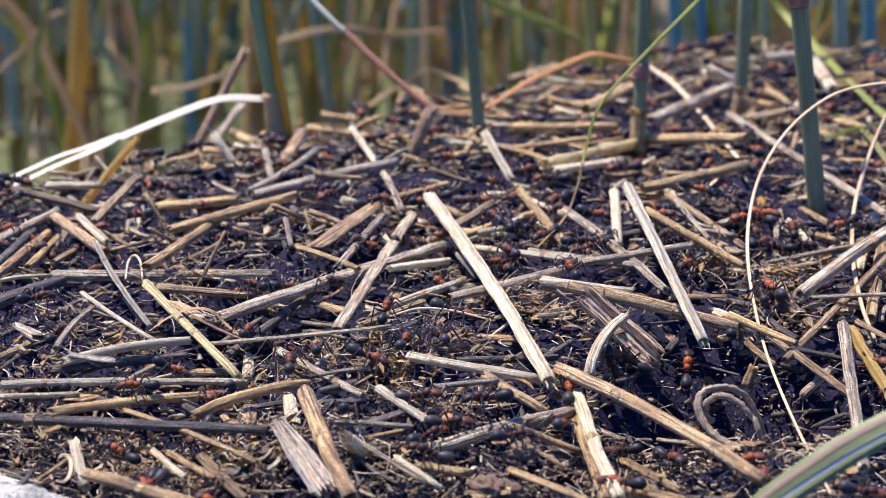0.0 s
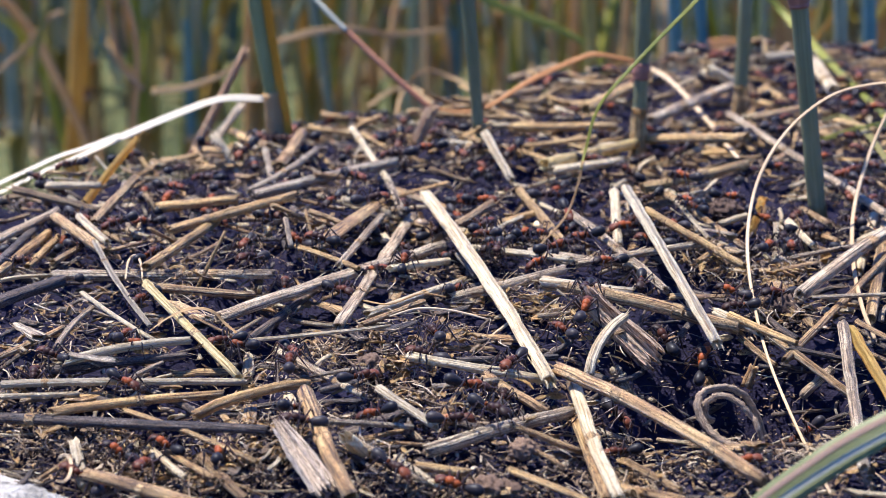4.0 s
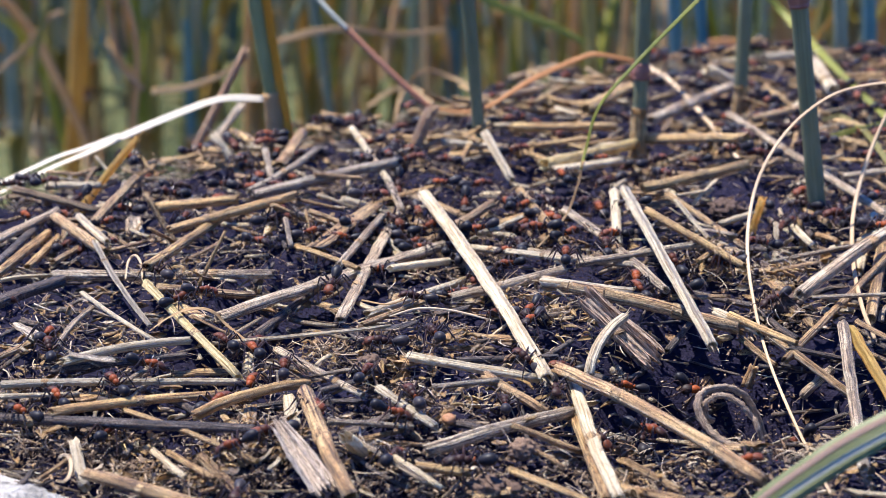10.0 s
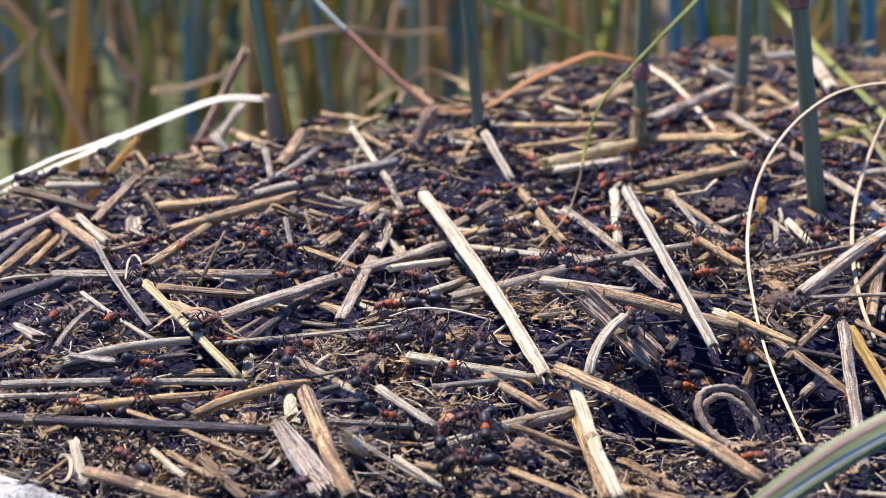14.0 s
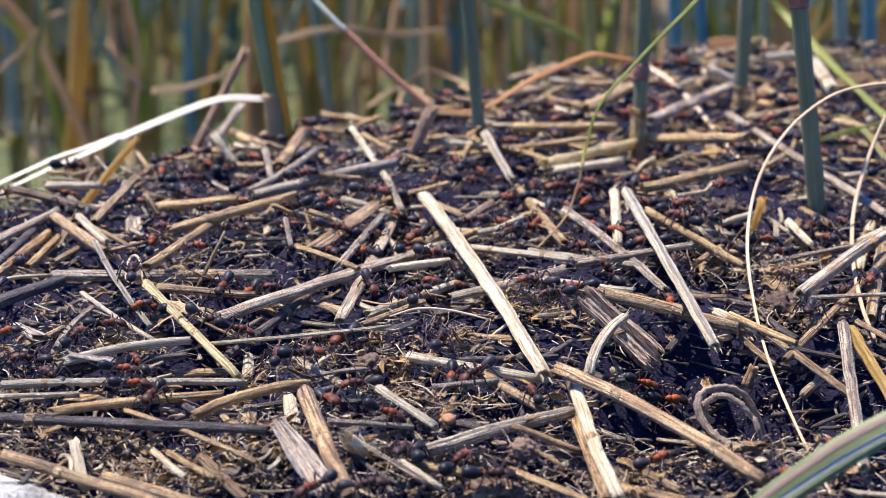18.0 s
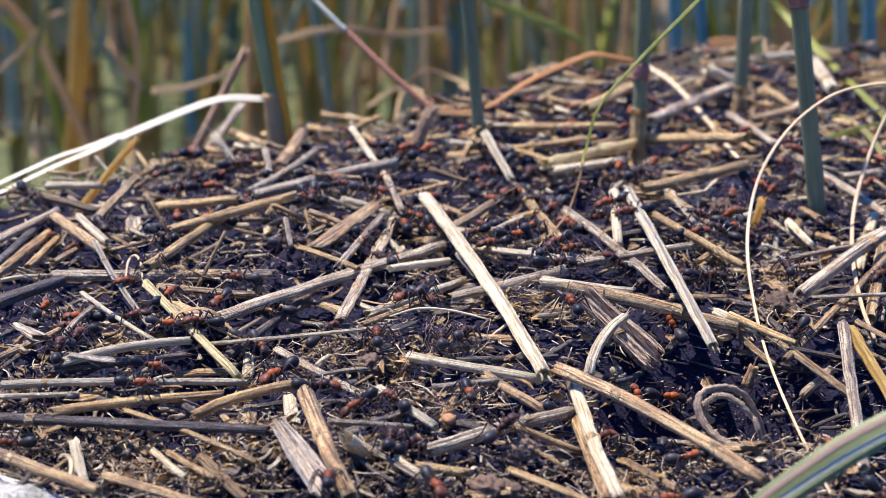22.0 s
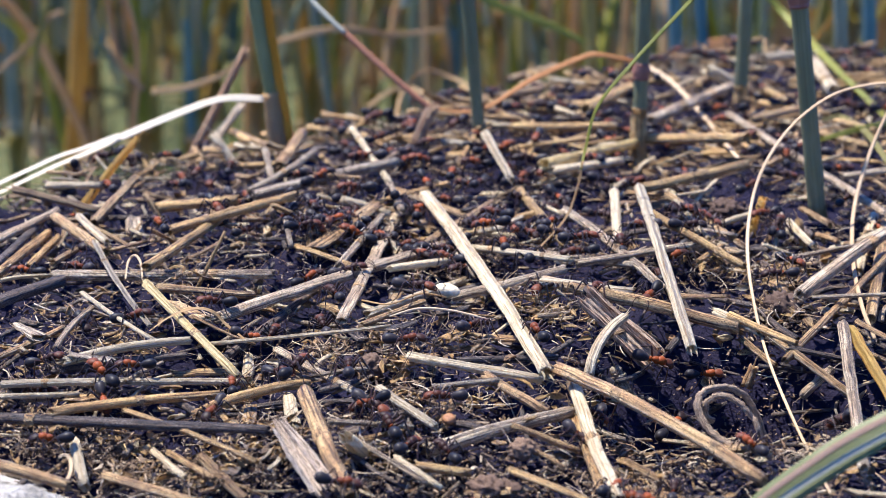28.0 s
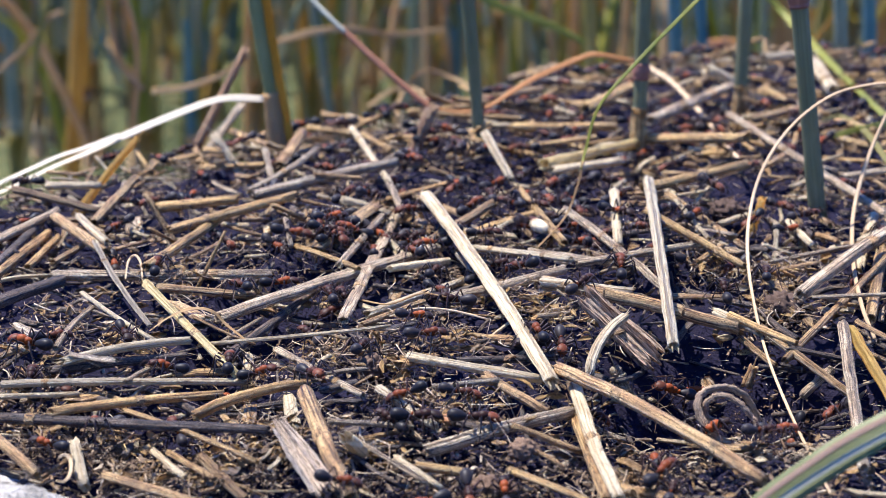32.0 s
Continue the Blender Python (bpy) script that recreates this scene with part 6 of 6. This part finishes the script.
    ((0, 39.2, 254.7, 0), (6, 39.2, 254.7, 0), (9, 39.2, 254.7, 0), (13, 39.2, 255.0, 0), (19, 50.6, 257.8, 90), (23, 50.6, 257.8, 90), (28, 40.2, 257.2, 124), (32, 44.6, 261.8, 0)),
    ((0, 24.2, 268.0, 180), (6, 24.2, 268.0, 180), (9, 17.6, 288.2, 180), (13, 13.3, 282.2, 94), (19, 12.7, 276.8, 103), (23, 16.5, 274.0, 0), (28, 20.0, 275.0, 0), (32, 20.0, 275.0, 0)),
    ((0, -56.0, 320.5, 42), (6, -45.5, 306.2, 180), (9, -39.7, 302.7, 42), (13, -48.2, 298.0, 55), (19, -49.5, 295.7, 0), (23, -45.8, 299.0, 0), (28, -45.8, 299.0, 0), (32, -44.4, 314.8, 90)),
    ((0, 7.9, 376.5, 0), (6, -1.6, 305.7, 0), (9, -4.2, 303.7, 180), (13, -3.8, 304.0, 180), (19, -3.8, 307.2, 0), (23, -3.0, 313.5, 90), (28, 2.5, 322.5, -137), (32, 6.1, 320.0, 55)),
    ((0, -21.8, 395.8, 180), (6, -19.3, 378.5, 0), (9, -32.3, 391.8, 90), (13, -32.5, 374.5, 76), (19, -32.5, 374.5, 76), (23, -18.0, 377.8, 0), (28, -7.1, 372.2, 76), (32, -8.5, 364.5, 103)),
    ((0, 49.6, 360.5, 124), (6, 49.4, 351.8, 0), (9, 44.7, 325.5, 180), (13, 46.5, 329.0, 0), (19, 53.6, 339.2, 0), (23, 23.8, 313.2, 94), (28, 18.7, 309.2, 180), (32, 22.7, 362.0, 180)),
    ((0, 59.6, 335.5, 0), (6, 57.2, 338.0, 94), (9, 62.5, 347.5, 0), (13, 39.7, 381.5, 64), (19, 43.8, 337.5, 0), (23, 45.3, 334.2, 137), (28, 40.4, 332.8, 0), (32, 43.4, 311.8, 90)),
    ((0, 49.4, 310.5, 90), (6, 45.7, 308.7, 180), (9, 51.3, 308.7, -156), (13, 52.6, 303.2, 103), (19, 54.7, 316.3, 124), (23, 54.0, 318.3, 90), (28, 52.5, 316.8, 180), (32, 50.7, 316.5, 85)),
    ((0, -13.9, 264.8, 90), (6, -8.6, 267.8, 180), (9, -7.2, 268.0, 0), (13, -8.3, 267.2, 0), (19, -8.6, 268.2, 0), (23, -11.1, 269.8, 180), (28, -9.5, 270.0, 180), (32, -4.8, 272.2, 180)),
    ((0, -21.1, 282.5, 90), (6, -21.1, 282.5, 90), (9, -21.9, 282.0, 90), (13, -21.7, 284.8, 90), (19, -23.4, 285.8, 90), (23, -9.4, 291.8, 180), (28, -5.1, 289.8, 0), (32, -2.0, 290.2, 0)),
    ((0, 7.8, 325.8, 0), (6, 0.6, 329.0, 94), (9, 0.8, 335.2, 85), (13, -8.1, 345.2, 90), (19, -13.5, 335.8, 55), (23, -13.5, 335.8, 55), (28, -12.6, 336.8, 0), (32, -11.9, 331.0, 90)),
    ((0, -42.8, 276.8, 180), (6, -44.5, 278.0, 0), (9, -45.6, 277.5, 124), (13, -43.3, 277.5, 0), (19, -43.3, 277.5, 0), (23, -42.5, 277.5, 0), (28, -29.6, 282.5, 94), (32, -25.6, 283.2, 0)),
):
    add_ant(errand(ANT_RNG, stops), ANT_RNG)


def on_mound(x, y):
    return abs(x) < 0.205 * y + 0.012 and 0.245 < y < float(np.interp(x, CREST_X, CREST_Y)) + 0.05 and math.hypot((x - 0.038) / 0.013, (y - 0.281) / 0.01) > 0.9 \
        and math.hypot(x + 0.066, y - 0.2475) > 0.022


def far_mound(x, y):
    return y > 0.33 and on_mound(x, y)


while len(CREW) < 370:
    keep = far_mound if ANT_RNG.random() < 0.68 else on_mound
    x, y = ANT_RNG.uniform(-0.12, 0.14), ANT_RNG.uniform(0.24, 0.62)
    if keep(x, y):
        add_ant(roaming(ANT_RNG, x, y, ANT_RNG.uniform(-3.1, 3.1), keep), ANT_RNG)


while len(CREW) < 390:
    x, y = ANT_RNG.uniform(0.01, 0.1), ANT_RNG.uniform(0.32, 0.5)
    if far_mound(x, y):
        add_ant(roaming(ANT_RNG, x, y, ANT_RNG.uniform(-3.1, 3.1), far_mound), ANT_RNG)


PUPA = tagged(new("ant_pupa", blob_data("ant_pupa", 2.1 * MM, 1.15 * MM, 1.1 * MM, COCOON, 16, 12, 0.08, 0.012, 3)), "cream silk ant cocoon carried by an ant", "cocoon")
BEARER = copy_thing(ANT, Matrix.Identity(4))
BEARER["label"] = "red wood ant carrying a cream cocoon"


# ---------- all that moves ----------
def stick_rows(stick, ends):
    """A rigid straw between two ends (mm), time by time."""
    first = Vector(ends[0][4:7]) - Vector(ends[0][1:4])
    rows = []
    for t, *e in ends:
        a, b = Vector(e[:3]), Vector(e[3:])
        q = first.rotation_difference(b - a)
        rows.append((t, Matrix.Translation((a + b) * 0.5 * MM) @ q.to_matrix().to_4x4()))
    return rows


def leg_rows(made, rows, leg, phase):
    """A leg swings while its ant walks and rests while it stands."""
    base = leg.matrix_basis.copy()
    out, t, last = [], 0.0, 0.0
    ts = [r[0] for r in rows]
    xs, ys = [r[1] for r in rows], [r[2] for r in rows]
    while t <= 32.001:
        i = min(len(ts) - 2, int(t / STEP))
        speed = math.hypot(xs[i + 1] - xs[i], ys[i + 1] - ys[i]) / STEP
        swing = 20 * math.sin(t * 2 * math.pi / 0.55 + phase) if speed > 0.003 else 3 * math.sin(t * 1.7 + phase)
        moving = speed > 0.003
        if moving or t == 0 or t - last > 0.99 or t > 31.9:
            out.append((t, base @ pose(0, 0, 0, 5 * math.sin(t * 2 * math.pi / 0.55 + phase + 1.5) if moving else 0, 0, swing)))
            last = t
        t = round(t + 0.125, 4)
    return out


def motions():
    for made, rows in CREW:
        walk(made, [(t, m) for t, x, y, m in rows])
    for made, rows in CREW[:34]:
        legs = [c for c in made.children if c.name.startswith("leg")]
        for i, leg in enumerate(legs):
            walk(leg, leg_rows(made, rows, leg, (0 if i % 2 else math.pi) + i * 0.3))
    walk(DRAGGED, stick_rows(DRAGGED, [(0, -45.9, 252.0, 107.6, -24.3, 237.8, 107.0), (13.8, -45.9, 252.0, 107.6, -24.3, 237.8, 107.0), (14.5, -46.4, 255.5, 107.9, -24.5, 240.3, 107.3), (16.5, -54.1, 255.7, 108.7, -32.6, 243.7, 106.6), (17, -56.4, 255.7, 108.5, -34.5, 242.5, 106.5), (17.5, -56.2, 256.8, 108.8, -34.6, 243.2, 106.7), (18, -56.9, 256.0, 108.6, -35.4, 243.5, 106.8), (19, -58.2, 257.5, 108.9, -36.2, 242.2, 106.9), (21, -59.1, 258.5, 109.1, -36.8, 241.5, 107.0), (22, -64.2, 260.0, 109.6, -41.5, 242.5, 108.3), (23, -70.5, 260.0, 110.8, -48.3, 251.2, 106.9), (25, -69.4, 260.0, 110.4, -48.0, 251.5, 107.0), (28, -70.5, 258.8, 110.4, -48.7, 250.8, 106.6), (30, -69.2, 269.0, 112.5, -51.2, 251.2, 106.5), (32, -69.0, 271.8, 113.2, -51.7, 252.2, 106.9)]))
    walk(CARRIED, stick_rows(CARRIED, [(0, 31.6, 349.0, 124.1, 36.8, 282.5, 116.1), (2, 31.4, 349.0, 123.9, 37.9, 282.5, 116.1), (3.5, 31.4, 349.0, 123.7, 38.8, 282.5, 115.8), (5.5, 31.2, 349.0, 123.6, 38.3, 282.5, 115.8), (8, 31.2, 349.0, 123.4, 38.4, 282.5, 115.5), (10, 31.1, 349.0, 123.5, 38.1, 282.5, 115.4), (12, 31.4, 349.0, 123.4, 38.7, 282.5, 115.4), (14.5, 31.4, 349.0, 123.4, 38.3, 282.5, 115.2), (18, 31.4, 349.0, 123.2, 38.5, 282.5, 115.3), (20, 31.6, 349.0, 123.2, 38.6, 282.5, 115.4), (22, 31.8, 349.0, 123.1, 38.2, 282.5, 115.4), (24, 32.3, 349.0, 123.1, 38.0, 282.5, 115.2), (25.5, 32.7, 349.0, 123.2, 36.6, 282.5, 115.0), (27.5, 33.5, 349.0, 123.7, 35.3, 282.5, 115.0), (30, 34.6, 349.0, 124.1, 34.7, 282.5, 114.9), (32, 35.2, 349.0, 125.2, 32.6, 282.5, 115.4)]))
    walk(MAIN_STRAW, stick_rows(MAIN_STRAW, [(0, -1.2, 347.0, 122.1, 15.9, 274.5, 112.0), (6, -2.3, 349.0, 122.5, 16.2, 274.0, 111.7), (23, -3.0, 354.5, 121.9, 16.3, 273.8, 111.6), (28, -3.0, 355.2, 122.1, 16.7, 273.8, 111.6), (32, -1.9, 347.8, 122.4, 16.5, 274.0, 111.7)]))
    walk(GREY_STRAW, stick_rows(GREY_STRAW, [(0, -5.2, 348.8, 119.3, -15.7, 295.2, 114.1), (6, -4.9, 355.2, 118.7, -16.0, 294.7, 113.9), (9, -7.0, 358.0, 119.5, -16.0, 295.0, 114.0), (19, -7.1, 357.0, 119.1, -16.0, 295.2, 114.0), (32, -7.5, 355.5, 119.0, -15.3, 295.5, 114.4)]))
    # a pupa that one ant carries about
    trail = ((0, -9.1, 349.5), (23.6, -9.1, 349.5), (24.2, -8.1, 349.2), (24.5, -6.1, 349.0), (25, -3.6, 347.0), (25.5, -4.2, 347.2), (26.5, -4.0, 338.0), (27.5, -2.8, 314.5), (29, 7.4, 306.2), (29.6, 6.7, 307.5), (30, 4.4, 309.5), (30.5, -4.5, 315.3), (30.8, -4.9, 325.0), (31, -4.4, 341.8), (31.3, -0.8, 355.0), (31.6, 4.0, 356.8), (32, 15.9, 334.0))
    heading, held, bearer = 0.6, [], []
    for i, (t, x, y) in enumerate(trail):
        nx, ny = trail[min(i + 1, len(trail) - 1)][1:]
        if math.hypot(nx - x, ny - y) > 0.5:
            heading = turn_to(heading, math.atan2(ny - y, nx - x), 1.4)
        held.append((t, ground_pose(x * MM, y * MM, heading, 0.0042 if t > 23.7 else -0.006)))
        bearer.append((t, ground_pose((x - 3.6 * math.cos(heading)) * MM, (y - 3.6 * math.sin(heading)) * MM, heading, 0.0026, -8)))
    walk(PUPA, held)
    walk(BEARER, bearer)
    # two blades stir in the air
    for start, rows in (("thin red and green", ((0, 0), (2, -0.4), (3.5, 0.9), (5.5, 1.3), (6.5, 2.6), (8.2, 2.6), (9, 2.2), (9.5, 1.0), (10.5, 2.6), (12, 0.9), (14, 1.0), (17, 1.2), (19, 0), (20.5, -0.4), (22, 0.8), (24.5, -0.4), (28, -0.4), (30, -0.3), (31.5, 0.8), (32, 0))),
                        ("thin green blade drooping", ((0, 0), (3, 0.1), (6, -1.0), (7.5, -0.6), (9, 0), (13, -0.2), (17, -0.5), (19, 0), (23, 0.1), (25.5, -0.8), (28, -1.4), (30, -0.9), (32, -0.1)))):
        ob = [o for o in bpy.data.objects if o.get("label", "").startswith(start)][0]
        rest = ob.matrix_basis.copy()
        walk(ob, [(t, rest @ pose(0, 0, 0, 0, a, 0)) for t, a in rows])


motions()
